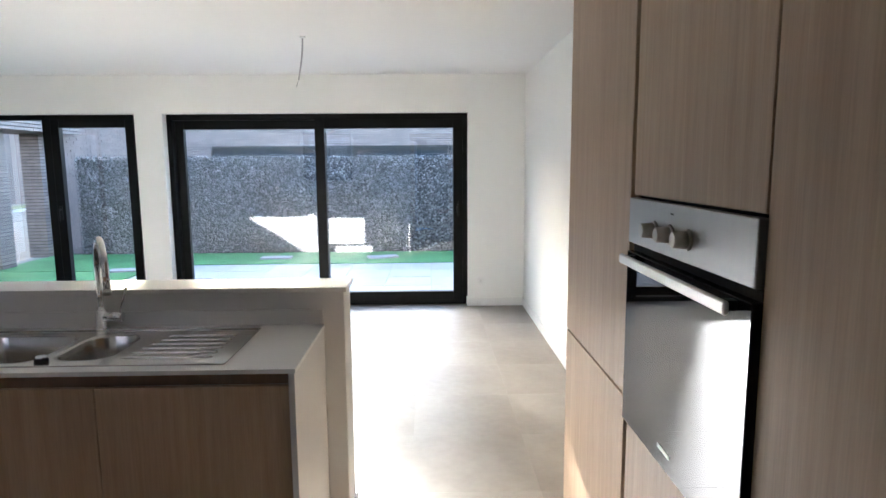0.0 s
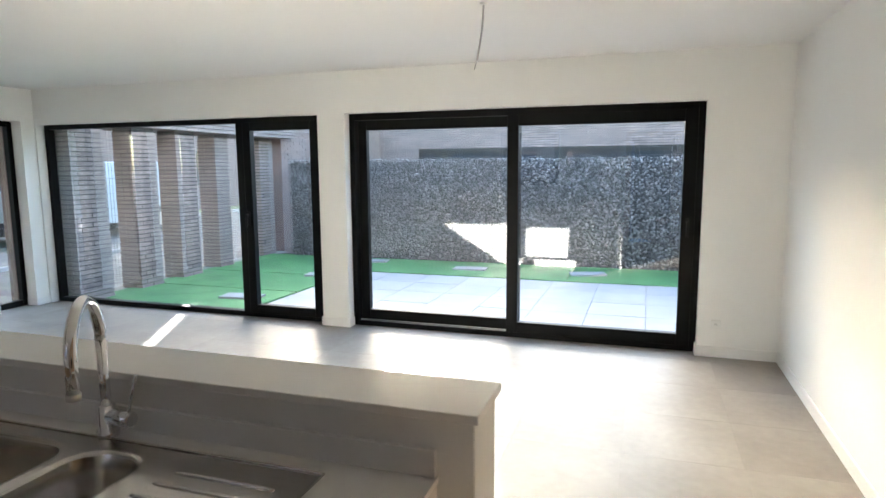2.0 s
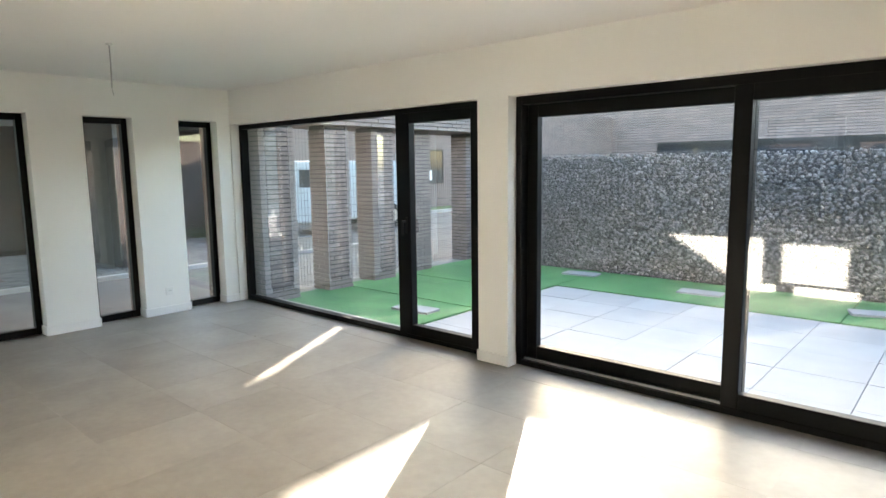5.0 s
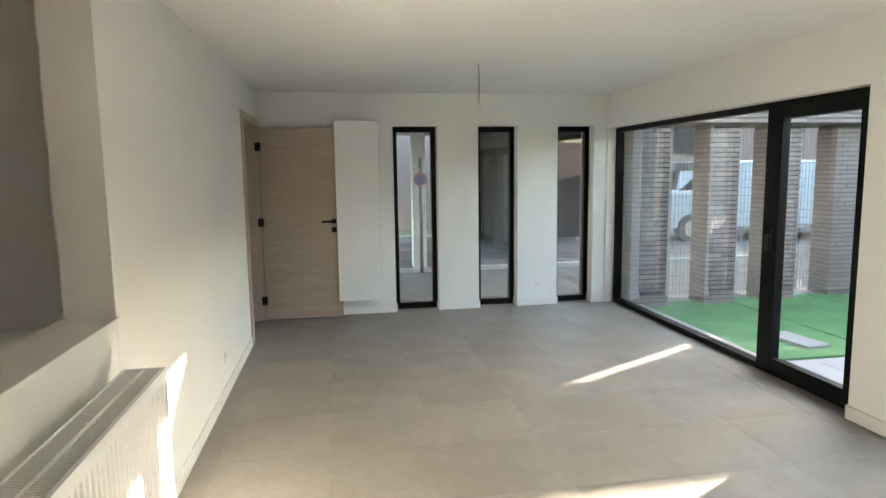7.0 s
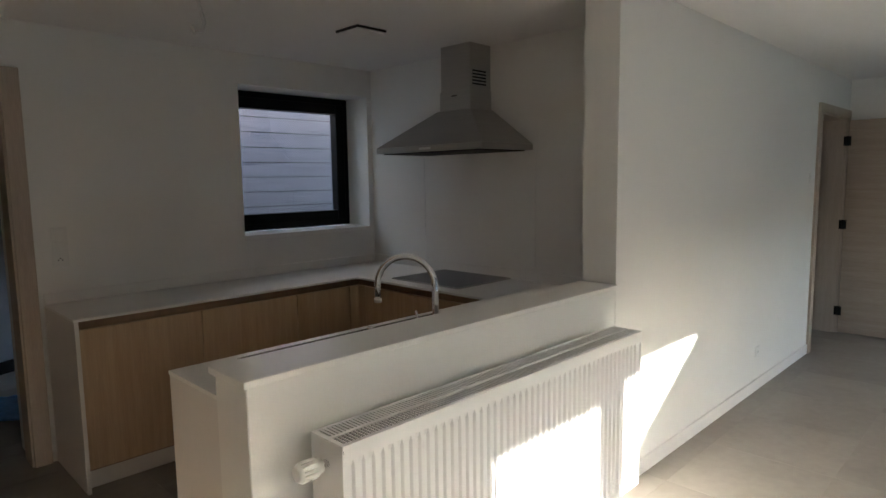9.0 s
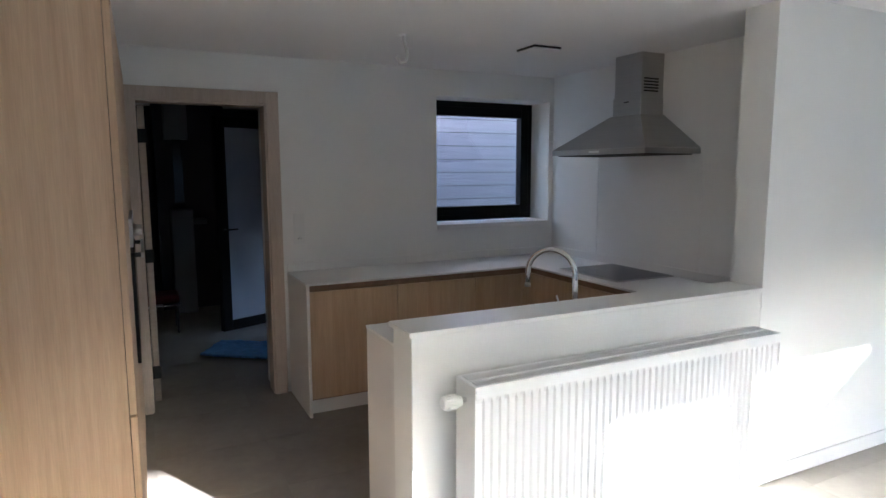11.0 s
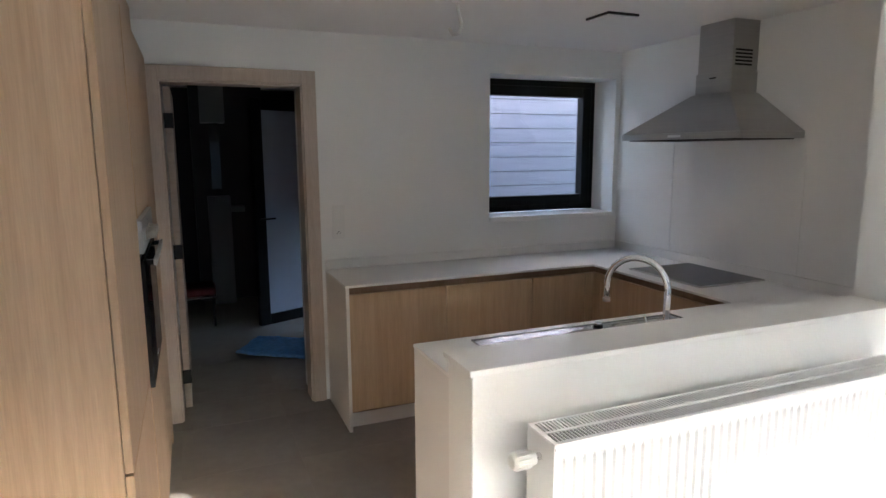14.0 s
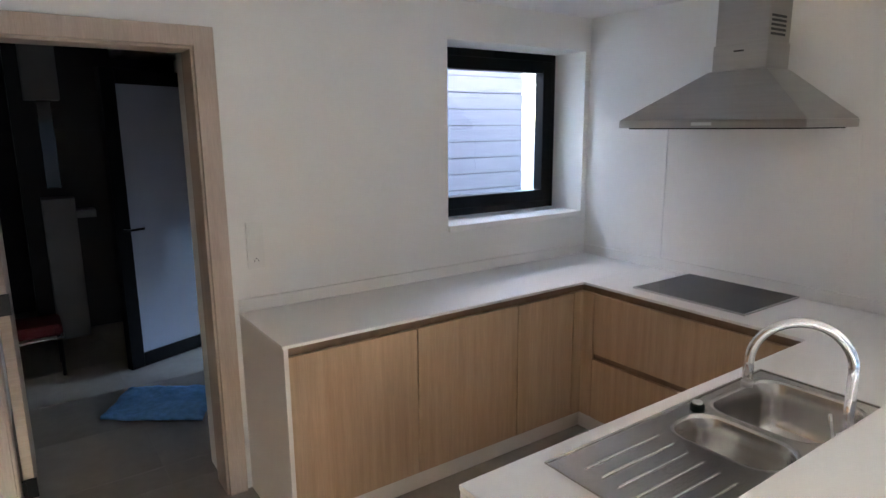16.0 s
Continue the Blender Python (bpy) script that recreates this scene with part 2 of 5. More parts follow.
def mesh_of(name, bm, mat, bevel=0.0):
    if bevel:
        bmesh.ops.bevel(bm, geom=list(bm.edges), offset=bevel, segments=1, affect="EDGES")
    bmesh.ops.recalc_face_normals(bm, faces=bm.faces)
    me = bpy.data.meshes.new(name)
    bm.to_mesh(me)
    bm.free()
    me.materials.append(mat)
    return me


# ---- plan of the house ----
XW, XE = -4.95, 2.575            # living room, inner faces west and east
YN, YM, YMK = 7.50, 3.62, 3.44  # north wall face; divider, living side and kitchen side
YS, XKW = 1.20, -1.13           # kitchen south wall and west wall
H = 2.40
KH = 2.37                       # kitchen ceiling
YF, XF = 7.60, -5.09            # planes of the window frames
ZT = 2.02                       # window heads
LW0, LW1 = -4.93, -1.39         # fixed window with door
SD0, SD1 = -1.11, 1.985         # sliding door
NWIN = ((5.04, 5.53), (5.985, 6.44), (6.91, 7.345))
XOP = -0.61                     # west end of the kitchen opening
XPEN = 1.245                    # east end of the half wall
LEDGE = 1.03
KW0, KW1, KWB, KWT = -1.085, -0.02, 1.165, 2.17
KD0, KD1 = 1.262, 2.09          # kitchen door opening
LD0, LD1, LDH = -4.85, -3.93, 2.05
UX, UY0, UY1 = 2.125, 1.26, 3.50  # tall units

structure("floor", boxes((-5.35, 3.3, 0.84, 7.86, -0.25, -0.001), (0.3, 3.3, -4.6, 0.84, -0.25, -0.001)), M_GROUT, "light grey concrete-look tiled floor", "floor")
structure("ceiling", boxes((-5.35, 3.3, 0.86, 7.86, H, H + 0.25)), M_CEIL, "plain white plaster ceiling", "ceiling")
structure("kitchen_ceiling", boxes((XKW, XE, YS, YMK, KH, H - 0.001), (XOP, XE, YMK, YM, KH, H - 0.001)), M_CEIL, "plain white kitchen ceiling a little lower than the living room", "ceiling")
structure("roof", boxes((-5.5, 3.45, 0.80, 7.9, H + 0.26, H + 0.55), (0.3, 3.45, -4.75, 0.79, H + 0.26, H + 0.55)), M_CONCRETE, "flat roof slab", "roof")
structure("hall_ceiling", boxes((0.3, 3.3, -4.6, 0.86, H, H + 0.25)), M_CEIL, "plain white hall ceiling", "ceiling")
for nm, ya, yb, mt in (("wall_north", YN, 7.72, M_WALL), ("wall_north_brick_leaf", 7.721, 7.86, M_BRICKFAR)):
    structure(nm, boxes((XW - 0.4, LW0, ya, yb, -0.05, H), (LW0, LW1, ya, yb, ZT, H), (LW1, SD0, ya, yb, -0.012, H),
              (SD0, SD1, ya, yb, ZT, H), (SD1, 3.3, ya, yb, -0.012, H)), mt, "plastered window wall" if mt is M_WALL else "outer brick leaf of the window wall", "wall")

for nm, xa, xb, mt in (("wall_west", XW - 0.215, XW, M_WALL), ("wall_west_brick_leaf", XW - 0.4, XW - 0.216, M_BRICKFAR)):
    w = [(xa, xb, 3.44, NWIN[0][0], -0.012, H)]
    for (a, b), nxt in zip(NWIN, (NWIN[1][0], NWIN[2][0], YN)):
        w += [(xa, xb, a, b, ZT + 0.03, H), (xa, xb, b, nxt, -0.012, H)]
    structure(nm, boxes(*w), mt, "plastered wall with narrow windows" if mt is M_WALL else "outer brick leaf of the west wall", "wall")
structure("wall_divider", boxes((XW, LD0, YMK, YM, -0.012, H), (LD0, LD1, YMK, YM, LDH, H), (LD1, XOP, YMK, YM, -0.012, H)), M_WALL, "white plastered dividing wall", "wall")
# unseen walls, added to stop sky light reaching the door lining from behind
structure("passage_wall_west", boxes((XW - 0.215, XW, 1.8, YMK - 0.001, -0.012, H)), M_WALL, "unseen wall added to keep daylight out behind the door", "wall")
structure("passage_wall_south", boxes((XW, -2.85, 1.8, 1.9, -0.012, H)), M_WALL, "unseen wall added to keep daylight out behind the door", "wall")
structure("passage_wall_east", boxes((-2.95, -2.85, 1.901, YMK - 0.001, -0.012, H)), M_WALL, "unseen wall added to keep daylight out behind the door", "wall")
structure("half_wall", boxes((XOP, XPEN, YMK + 0.004, YM, -0.012, LEDGE - 0.02)), M_WALL, "white plastered half wall round the kitchen", "wall", 0.003)
structure("wall_east", boxes((XE, XE + 0.3, 1.2, YN, -0.012, H)), M_WALL, "plain white plastered wall", "wall")
structure("wall_south", boxes((XKW - 0.3, KW0, 0.84, YS, -0.012, H), (KW0, KW1, 0.84, YS, -0.012, KWB), (KW0, KW1, 0.84, YS, KWT, H),
          (KW1, KD0, 0.84, YS, -0.012, H), (KD0, KD1, 1.04, YS, 2.06, H), (KD1, XE + 0.3, 1.04, YS, -0.012, H)), M_WALL, "white plastered kitchen wall", "wall")
structure("wall_kitchen_west", boxes((XKW - 0.3, XKW, YS, YMK, -0.012, H)), M_WALL, "white plastered kitchen side wall", "wall")

# ---- windows ----
def pane(parent, a, b, z0, z1, at, axis="y", sign=-1):
    """One sheet of glass facing the room."""
    bm = bmesh.new()
    if axis == "y":
        c = [(a, at, z0), (b, at, z0), (b, at, z1), (a, at, z1)]
        if sign > 0:
            c = c[::-1]
    else:
        c = [(at, a, z0), (at, b, z0), (at, b, z1), (at, a, z1)]
    bm.faces.new([bm.verts.new(p) for p in c])
    me = bpy.data.meshes.new("pane")
    bm.to_mesh(me)
    bm.free()
    me.materials.append(M_GLASS)
    ob = new("pane", me)
    ob.parent, ob["label"] = parent, "clear glass pane"
    ob.visible_shadow = False
    return ob


def frame_rect(bm, x0, x1, z0, z1, y0, y1, w, bottom=None, top=None):
    b, t = bottom or w, top or w
    bx(bm, x0, x0 + w, y0, y1, z0, z1)
    bx(bm, x1 - w, x1, y0, y1, z0, z1)
    bx(bm, x0 + w, x1 - w, y0, y1, z0, z0 + b)
    bx(bm, x0 + w, x1 - w, y0, y1, z1 - t, z1)


def lever(parent, at, length=0.11, sign=-1):
    """A black lever handle on a plane that faces -y."""
    x, y, z = at
    bm = boxes((x - 0.014, x + 0.014, y - 0.012, y, z - 0.07, z + 0.07))
    bx(bm, x - 0.009, x + 0.009, y - 0.05, y - 0.012, z + 0.025, z + 0.043)
    bx(bm, x - 0.010, x + 0.010, y - 0.062, y - 0.046, z - length + 0.03, z + 0.045)
    return part("handle", bm, M_BLACK, parent, "black metal window handle", 0.002)


window = thing("window_1", "large black aluminium window with a fixed pane and a glazed door", "window", kind="structure")
bm = bm_new()
frame_rect(bm, LW0, LW1, 0.0, ZT, YF, YF + 0.09, 0.055, 0.05, 0.05)
part("window_frame", bm, M_FRAME, window, "black aluminium frame", 0.003)
bm = bm_new()
bx(bm, -2.365, -2.285, YF - 0.01, YF + 0.09, 0.05, ZT - 0.05)
part("mullion", bm, M_FRAME, window)
bm = bm_new()
frame_rect(bm, -2.28, LW1 - 0.05, 0.045, ZT - 0.045, YF - 0.022, YF + 0.05, 0.085, 0.09, 0.085)
sash = part("sash", bm, M_FRAME, window, "black opening sash", 0.004)
lever(window, (-2.238, YF - 0.022, 1.02))
for x0, x1, y in ((LW0 + 0.055, -2.365, YF + 0.04), (-2.2, LW1 - 0.135, YF + 0.015)):
    pane(window, x0, x1, 0.05, ZT - 0.05, y)

sliding = thing("window_2", "large black aluminium sliding door with two glazed leaves", "sliding door", kind="structure")
bm = bm_new()
frame_rect(bm, SD0, SD1, 0.0, ZT, YF, YF + 0.16, 0.05, 0.045, 0.06)
part("window_frame", bm, M_FRAME, sliding, "black aluminium outer frame", 0.003)
bm = bm_new()
frame_rect(bm, SD0 + 0.05, 0.50, 0.05, ZT - 0.05, YF + 0.085, YF + 0.15, 0.085, 0.095, 0.10)
part("leaf", bm, M_FRAME, sliding, "black sliding leaf", 0.004)
bm = bm_new()
frame_rect(bm, 0.40, SD1 - 0.05, 0.035, ZT - 0.05, YF + 0.005, YF + 0.075, 0.10, 0.105, 0.10)
part("leaf", bm, M_FRAME, sliding, "black sliding leaf", 0.004)
part("rail", boxes((SD0 + 0.06, 0.40, YF + 0.03, YF + 0.045, 0.045, 0.058)), M_SEAL, sliding, "steel floor rail")
lever(sliding, (1.885, YF + 0.005, 1.03))
for x0, x1, y in ((SD0 + 0.13, 0.42, YF + 0.115), (0.49, SD1 - 0.14, YF + 0.04)):
    pane(sliding, x0, x1, 0.12, ZT - 0.13, y)

for n, (a, b) in enumerate(NWIN):
    wn = thing(f"window_{n + 3}", "tall narrow black framed window", "window", kind="structure")
    bm = bm_new()
    fx = XF - 0.07
    bx(bm, fx, XF, a, a + 0.055, 0.0, ZT + 0.03)
    bx(bm, fx, XF, b - 0.055, b, 0.0, ZT + 0.03)
    bx(bm, fx, XF, a + 0.055, b - 0.055, 0.0, 0.065)
    bx(bm, fx, XF, a + 0.055, b - 0.055, ZT - 0.03, ZT + 0.03)
    part("window_frame", bm, M_FRAME, wn, "black aluminium frame", 0.003)
    pane(wn, a + 0.04, b - 0.04, 0.05, ZT, fx + 0.03, "x")

kwin = thing("window_6", "square black framed kitchen window", "window", kind="structure")
bm = bm_new()
frame_rect(bm, KW0, KW1, KWB + 0.01, KWT, 0.87, 0.94, 0.055, 0.055, 0.055)
part("window_frame", bm, M_FRAME, kwin, "black aluminium frame", 0.003)
bm = bm_new()
frame_rect(bm, KW0 + 0.045, KW1 - 0.045, KWB + 0.055, KWT - 0.045, 0.875, 0.955, 0.075)
part("sash", bm, M_FRAME, kwin, "black opening sash", 0.004)
pane(kwin, KW0 + 0.1, KW1 - 0.1, KWB + 0.1, KWT - 0.1, 0.91, "y", 1)
part("window_sill", boxes((KW0 - 0.0, KW1 - 0.0, 0.945, YS + 0.02, KWB - 0.03, KWB + 0.006)), M_TOP, kwin, "white stone sill", 0.003)

# ---- baseboards ----
def baseboard(name, *runs):
    bm = bm_new()
    for r in runs:
        bx(bm, *r, 0.0, 0.085)
    ob = link(name, bm, M_BASE, None, "", 0.003)
    return tagged(ob, "low white painted baseboard", "baseboard", "", "structure")


T = 0.012
baseboard("baseboard_north", (LW1, SD0, YN - T, YN, ), (LW1 - T, LW1, YN - T, YF - 0.025), (SD0, SD0 + T, YN - T, YF - 0.002), (SD1, XE - T, YN - T, YN), (SD1 - T, SD1, YN - T, YF - 0.002))
baseboard("baseboard_east", (XE - T, XE, UY1 + 0.04, YN))
runs = [(XW, XW + T, 3.62, NWIN[0][0])]
for (a, b), nxt in zip(NWIN, (NWIN[1][0], NWIN[2][0], YF - 0.03)):
    runs += [(XW, XW + T, b + 0.0005, nxt - 0.0005), (XF + 0.002, XW + T, b - T, b - 0.0005), (XF + 0.002, XW + T, a + 0.0005, a + T)]
baseboard("baseboard_west", *runs)
baseboard("baseboard_divider", (LD1 + 0.07, XPEN, YM, YM + T), (XPEN, XPEN + T, YMK + 0.07, YM + T))

# ---- doors ----
def door_casing(name, x0, x1, ztop, y0, y1, w=0.075):
    d = thing(name, "pale oak door frame with flat casing", "door frame", kind="structure")
    part("lining", boxes((x0 - 0.001, x0 + 0.022, y0, y1, 0, ztop), (x1 - 0.022, x1 + 0.001, y0, y1, 0, ztop), (x0 + 0.022, x1 - 0.022, y0, y1, ztop - 0.022, ztop)), M_CASING, d, bevel=0.002)
    for ya, yb in ((y1, y1 + 0.02), (y0 - 0.02, y0)):
        part("casing", boxes((x0 - w + 0.01, x0 + 0.012, ya, yb, 0, ztop + w - 0.012)), M_CASING, d, bevel=0.002)
        part("casing", boxes((x1 - 0.012, x1 + w - 0.01, ya, yb, 0, ztop + w - 0.012)), M_CASING, d, bevel=0.002)
        part("casing", boxes((x0 + 0.012, x1 - 0.012, ya, yb, ztop - 0.010, ztop + w - 0.012)), M_CASING, d, bevel=0.002)
    return d


door_casing("door_1_frame", LD0, LD1, LDH, YMK, YM)
door_casing("door_2_frame", KD0, KD1, 2.06, 1.04, YS, 0.082)


def hinge_set(parent, x, y, zs, axis):
    for z in zs:
        bm = bm_new()
        tube(bm, [(x, y, z - 0.045), (x, y, z + 0.045)], 0.009, 8)
        if axis == "y":
            bx(bm, x - 0.003, x + 0.003, y - 0.03, y + 0.03, z - 0.043, z + 0.043)
        else:
            bx(bm, x - 0.03, x + 0.03, y - 0.003, y + 0.003, z - 0.043, z + 0.043)
        part("hinge", bm, M_BLACK, parent, "black steel hinge")


door = thing("door_1", "pale oak interior door standing open against the wall", "door", kind="structure")
DX = -4.868
part("leaf", boxes((DX, DX + 0.04, 3.645, 4.455, 0.012, 2.02)), M_DOOR, door, "pale oak veneered leaf", 0.002)
hinge_set(door, DX + 0.045, 3.638, (0.22, 1.05, 1.83), "y")
bm = boxes((DX + 0.04, DX + 0.048, 4.36, 4.41, 1.02, 1.07))
bx(bm, DX + 0.048, DX + 0.085, 4.375, 4.395, 1.035, 1.055)
bx(bm, DX + 0.075, DX + 0.09, 4.26, 4.40, 1.033, 1.055)
part("door_handle", bm, M_BLACK, door, "black lever handle", 0.002)
part("lock_rosette", boxes((DX + 0.04, DX + 0.048, 4.36, 4.41, 0.93, 0.98)), M_BLACK, door, "square black lock rosette", 0.002)

door = thing("door_2", "pale oak kitchen door standing open into the hall", "door", kind="structure")
part("leaf", boxes((2.020, 2.060, 0.20, 1.013, 0.012, 2.03)), M_DOOR, door, "pale oak veneered leaf", 0.002)
for z in (0.22, 1.03, 1.83):
    part("hinge", boxes((2.012, 2.052, 1.0135, 1.019, z - 0.045, z + 0.045), (2.052, 2.066, 1.0135, 1.0205, z - 0.045, z + 0.045)), M_BLACK, door, "black steel hinge", 0.001)

# ---- kitchen units ----
def front(parent, x0, x1, y0, y1, z0, z1, mat=None, name="door", label="oak veneered front"):
    return part(name, boxes((x0, x1, y0, y1, z0, z1)), mat or M_OAK, parent, label, 0.0015)


CT = 0.885        # worktop height
GAP = 0.0025
YC, XC = 1.755, -0.525   # front edges of the south and west worktops
YP = 2.905               # kitchen edge of the peninsula worktop
XEND = 1.165             # east ends


def base_unit(x0, x1, label):
    u = thing("base_cabinet", label, "kitchen cabinet", "oak base units along the kitchen wall")
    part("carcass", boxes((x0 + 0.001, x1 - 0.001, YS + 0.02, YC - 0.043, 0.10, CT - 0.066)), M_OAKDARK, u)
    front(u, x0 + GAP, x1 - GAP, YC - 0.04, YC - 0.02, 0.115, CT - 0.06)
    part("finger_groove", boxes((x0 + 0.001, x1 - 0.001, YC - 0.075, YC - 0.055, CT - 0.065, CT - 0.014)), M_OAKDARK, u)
    part("plinth", boxes((x0, x1, YC - 0.085, YC - 0.07, 0.0, 0.10)), M_CARCASS, u, "white plinth")
    return u


base_unit(0.535, 1.145, "oak fronted base cabinet beside the end panel")
base_unit(-0.07, 0.535, "oak fronted base cabinet under the white worktop")
base_unit(-0.475, -0.07, "narrow oak fronted base cabinet near the corner")
endp = tagged(link("end_panel", boxes((1.146, XEND, YS + 0.004, YC, 0.0, CT - 0.014)), M_CARCASS, None, "", 0.001), "white side panel closing the base units", "panel")
corner = thing("corner_filler", "oak corner post between the base units", "kitchen cabinet")
part("post", boxes((XC - 0.04, -0.478, YC - 0.045, YC - 0.021, 0.115, CT - 0.06)), M_OAK, corner)
part("post", boxes((XC - 0.045, XC - 0.021, YC - 0.020, YC + 0.055, 0.115, CT - 0.06)), M_OAK, corner)

part("finger_groove", boxes((XC - 0.075, -0.476, YC - 0.075, YC - 0.055, CT - 0.065, CT - 0.014), (XC - 0.075, XC - 0.055, YC - 0.054, YC - 0.019, CT - 0.065, CT - 0.014)), M_OAKDARK, corner)
part("plinth", boxes((XC - 0.085, -0.476, YC - 0.085, YC - 0.0705, 0.0, 0.10)), M_CARCASS, corner, "white plinth")

drawers = thing("drawer_cabinet", "wide oak drawer unit under the hob", "kitchen cabinet")
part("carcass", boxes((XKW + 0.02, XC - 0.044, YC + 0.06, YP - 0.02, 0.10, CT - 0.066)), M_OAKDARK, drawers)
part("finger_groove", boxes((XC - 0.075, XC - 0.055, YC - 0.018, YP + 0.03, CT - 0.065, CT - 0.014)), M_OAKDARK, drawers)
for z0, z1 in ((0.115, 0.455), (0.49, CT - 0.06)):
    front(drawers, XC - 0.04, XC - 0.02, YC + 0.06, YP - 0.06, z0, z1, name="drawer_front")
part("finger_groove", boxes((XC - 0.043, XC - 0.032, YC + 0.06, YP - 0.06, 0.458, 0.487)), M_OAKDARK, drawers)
part("plinth", boxes((XC - 0.085, XC - 0.07, YC - 0.07, YP + 0.05, 0, 0.10)), M_CARCASS, drawers, "white plinth")

def pen_unit(x0, x1, label):
    u = thing("sink_cabinet", label, "kitchen cabinet", "oak units under the sink")
    part("carcass", boxes((x0 + 0.001, x1 - 0.001, YP + 0.045, YMK - 0.01, 0.10, 0.60)), M_OAKDARK, u)
    front(u, x0 + GAP, x1 - GAP, YP + 0.02, YP + 0.04, 0.115, CT - 0.06)
    part("finger_groove", boxes((x0 + 0.001, x1 - 0.001, YP + 0.055, YP + 0.075, CT - 0.065, CT - 0.014)), M_OAKDARK, u)
    part("plinth", boxes((x0, x1, YP + 0.07, YP + 0.085, 0.0, 0.10)), M_CARCASS, u, "white plinth")


pen_unit(0.55, 1.145, "oak fronted sink cabinet beside the peninsula end")
pen_unit(-0.05, 0.55, "oak fronted sink cabinet under the basin")
pen_unit(-0.50, -0.05, "oak fronted peninsula cabinet near the corner")
tagged(link("end_panel", boxes((1.146, XEND, YP, YMK, 0.0, CT - 0.014)), M_CARCASS, None, "", 0.001), "white side panel closing the peninsula", "panel")

# sink cut-outs in the worktop
SX0, SX1, SY0, SY1 = -0.085, 0.94, 2.955, 3.375
B1 = (-0.03, 0.32, 3.00, 3.315)   # big bowl
B2 = (0.365, 0.54, 3.02, 3.315)   # small bowl
wt = thing("worktop", "continuous white composite kitchen worktop", "worktop")
part("slab", boxes((XKW + 0.002, XEND + 0.003, YS + 0.002, YC, CT - 0.014, CT)), M_TOP, wt, bevel=0.0015)
part("slab", boxes((XKW + 0.002, XC, YC + 0.0005, YP - 0.0005, CT - 0.014, CT)), M_TOP, wt, bevel=0.0015)
bm = bmesh.new()
o = [(XKW + 0.002, YP), (XEND + 0.003, YP), (XEND + 0.003, YMK), (XKW + 0.002, YMK)]
c = [(SX0 + 0.02, SY0 + 0.02), (SX1 - 0.02, SY0 + 0.02), (SX1 - 0.02, SY1 - 0.02), (SX0 + 0.02, SY1 - 0.02)]
lay = [[[bm.verts.new((x, y, z)) for x, y in ring] for ring in (o, c)] for z in (CT - 0.014, CT)]
for k in range(4):
    n = (k + 1) % 4
    for (ro, ri) in lay:
        bm.faces.new((ro[k], ro[n], ri[n], ri[k]))
    for r in (0, 1):
        bm.faces.new((lay[0][r][k], lay[0][r][n], lay[1][r][n], lay[1][r][k]))
part("slab", bm, M_TOP, wt)
part("upstand", boxes((XKW + 0.014, XEND, YS + 0.002, YS + 0.014, CT + 0.001, CT + 0.06)), M_TOP, wt, "low white upstand", 0.001)
part("upstand", boxes((XKW + 0.002, XKW + 0.014, YS + 0.015, YMK, CT + 0.001, CT + 0.06)), M_TOP, wt, "low white upstand", 0.001)
part("upstand", boxes((XKW + 0.014, XEND, YMK - 0.014, YMK - 0.002, CT + 0.001, CT + 0.06)), M_TOP, wt, "low white upstand", 0.001)
tagged(link("ledge", boxes((XOP + 0.002, XPEN + 0.012, YMK - 0.012, YM + 0.012, LEDGE - 0.02, LEDGE)), M_TOP, None, "", 0.002), "white composite ledge on top of the half wall", "ledge", kind="structure")
tagged(link("glass_splashback", boxes((XKW + 0.001, XKW + 0.005, 1.80, 2.78, CT + 0.061, 1.70)), M_WALL, None, "", 0.001), "white splashback panel behind the hob", "splashback")

# added strip that makes the panel's edge shadow line visible
tagged(link("splashback_edge_line", boxes((XKW + 0.001, XKW + 0.0075, 1.796, 1.7995, CT + 0.061, 1.70)), M_RAD, None, "", 0.0), "thin strip added to draw the shadow line at the splashback edge", "joint", kind="structure")

sink = thing("sink", "stainless steel sink with two bowls and a ribbed drainer", "sink")
def rounded(x0, x1, y0, y1, r, n=5):
    pts = []
    for cx, cy, a0 in ((x1 - r, y1 - r, 0), (x0 + r, y1 - r, 90), (x0 + r, y0 + r, 180), (x1 - r, y0 + r, 270)):
        pts += [(cx + r * math.cos(radians(a0 + 90 * k / n)), cy + r * math.sin(radians(a0 + 90 * k / n))) for k in range(n + 1)]
    return pts


def bowl(x0, x1, y0, y1, depth, r):
    bm, rings = bm_new(), []
    for inset, z in ((-0.014, 0.0016), (-0.004, 0.001), (0.0, -0.006), (0.008, -depth * 0.5), (0.014, -depth + 0.03), (0.04, -depth), (0.10, -depth - 0.003)):
        inset = min(inset, (x1 - x0) / 2 - r * 0.3 - 0.01)
        rings.append([bm.verts.new((x, y, CT + z)) for x, y in rounded(x0 + inset, x1 - inset, y0 + inset, y1 - inset, max(0.02, r - inset * 0.6))])
    for a, b in zip(rings, rings[1:]):
        for k in range(len(a)):
            bm.faces.new((a[k], a[(k + 1) % len(a)], b[(k + 1) % len(b)], b[k])).smooth = True
    bm.faces.new(rings[-1])
    return bm


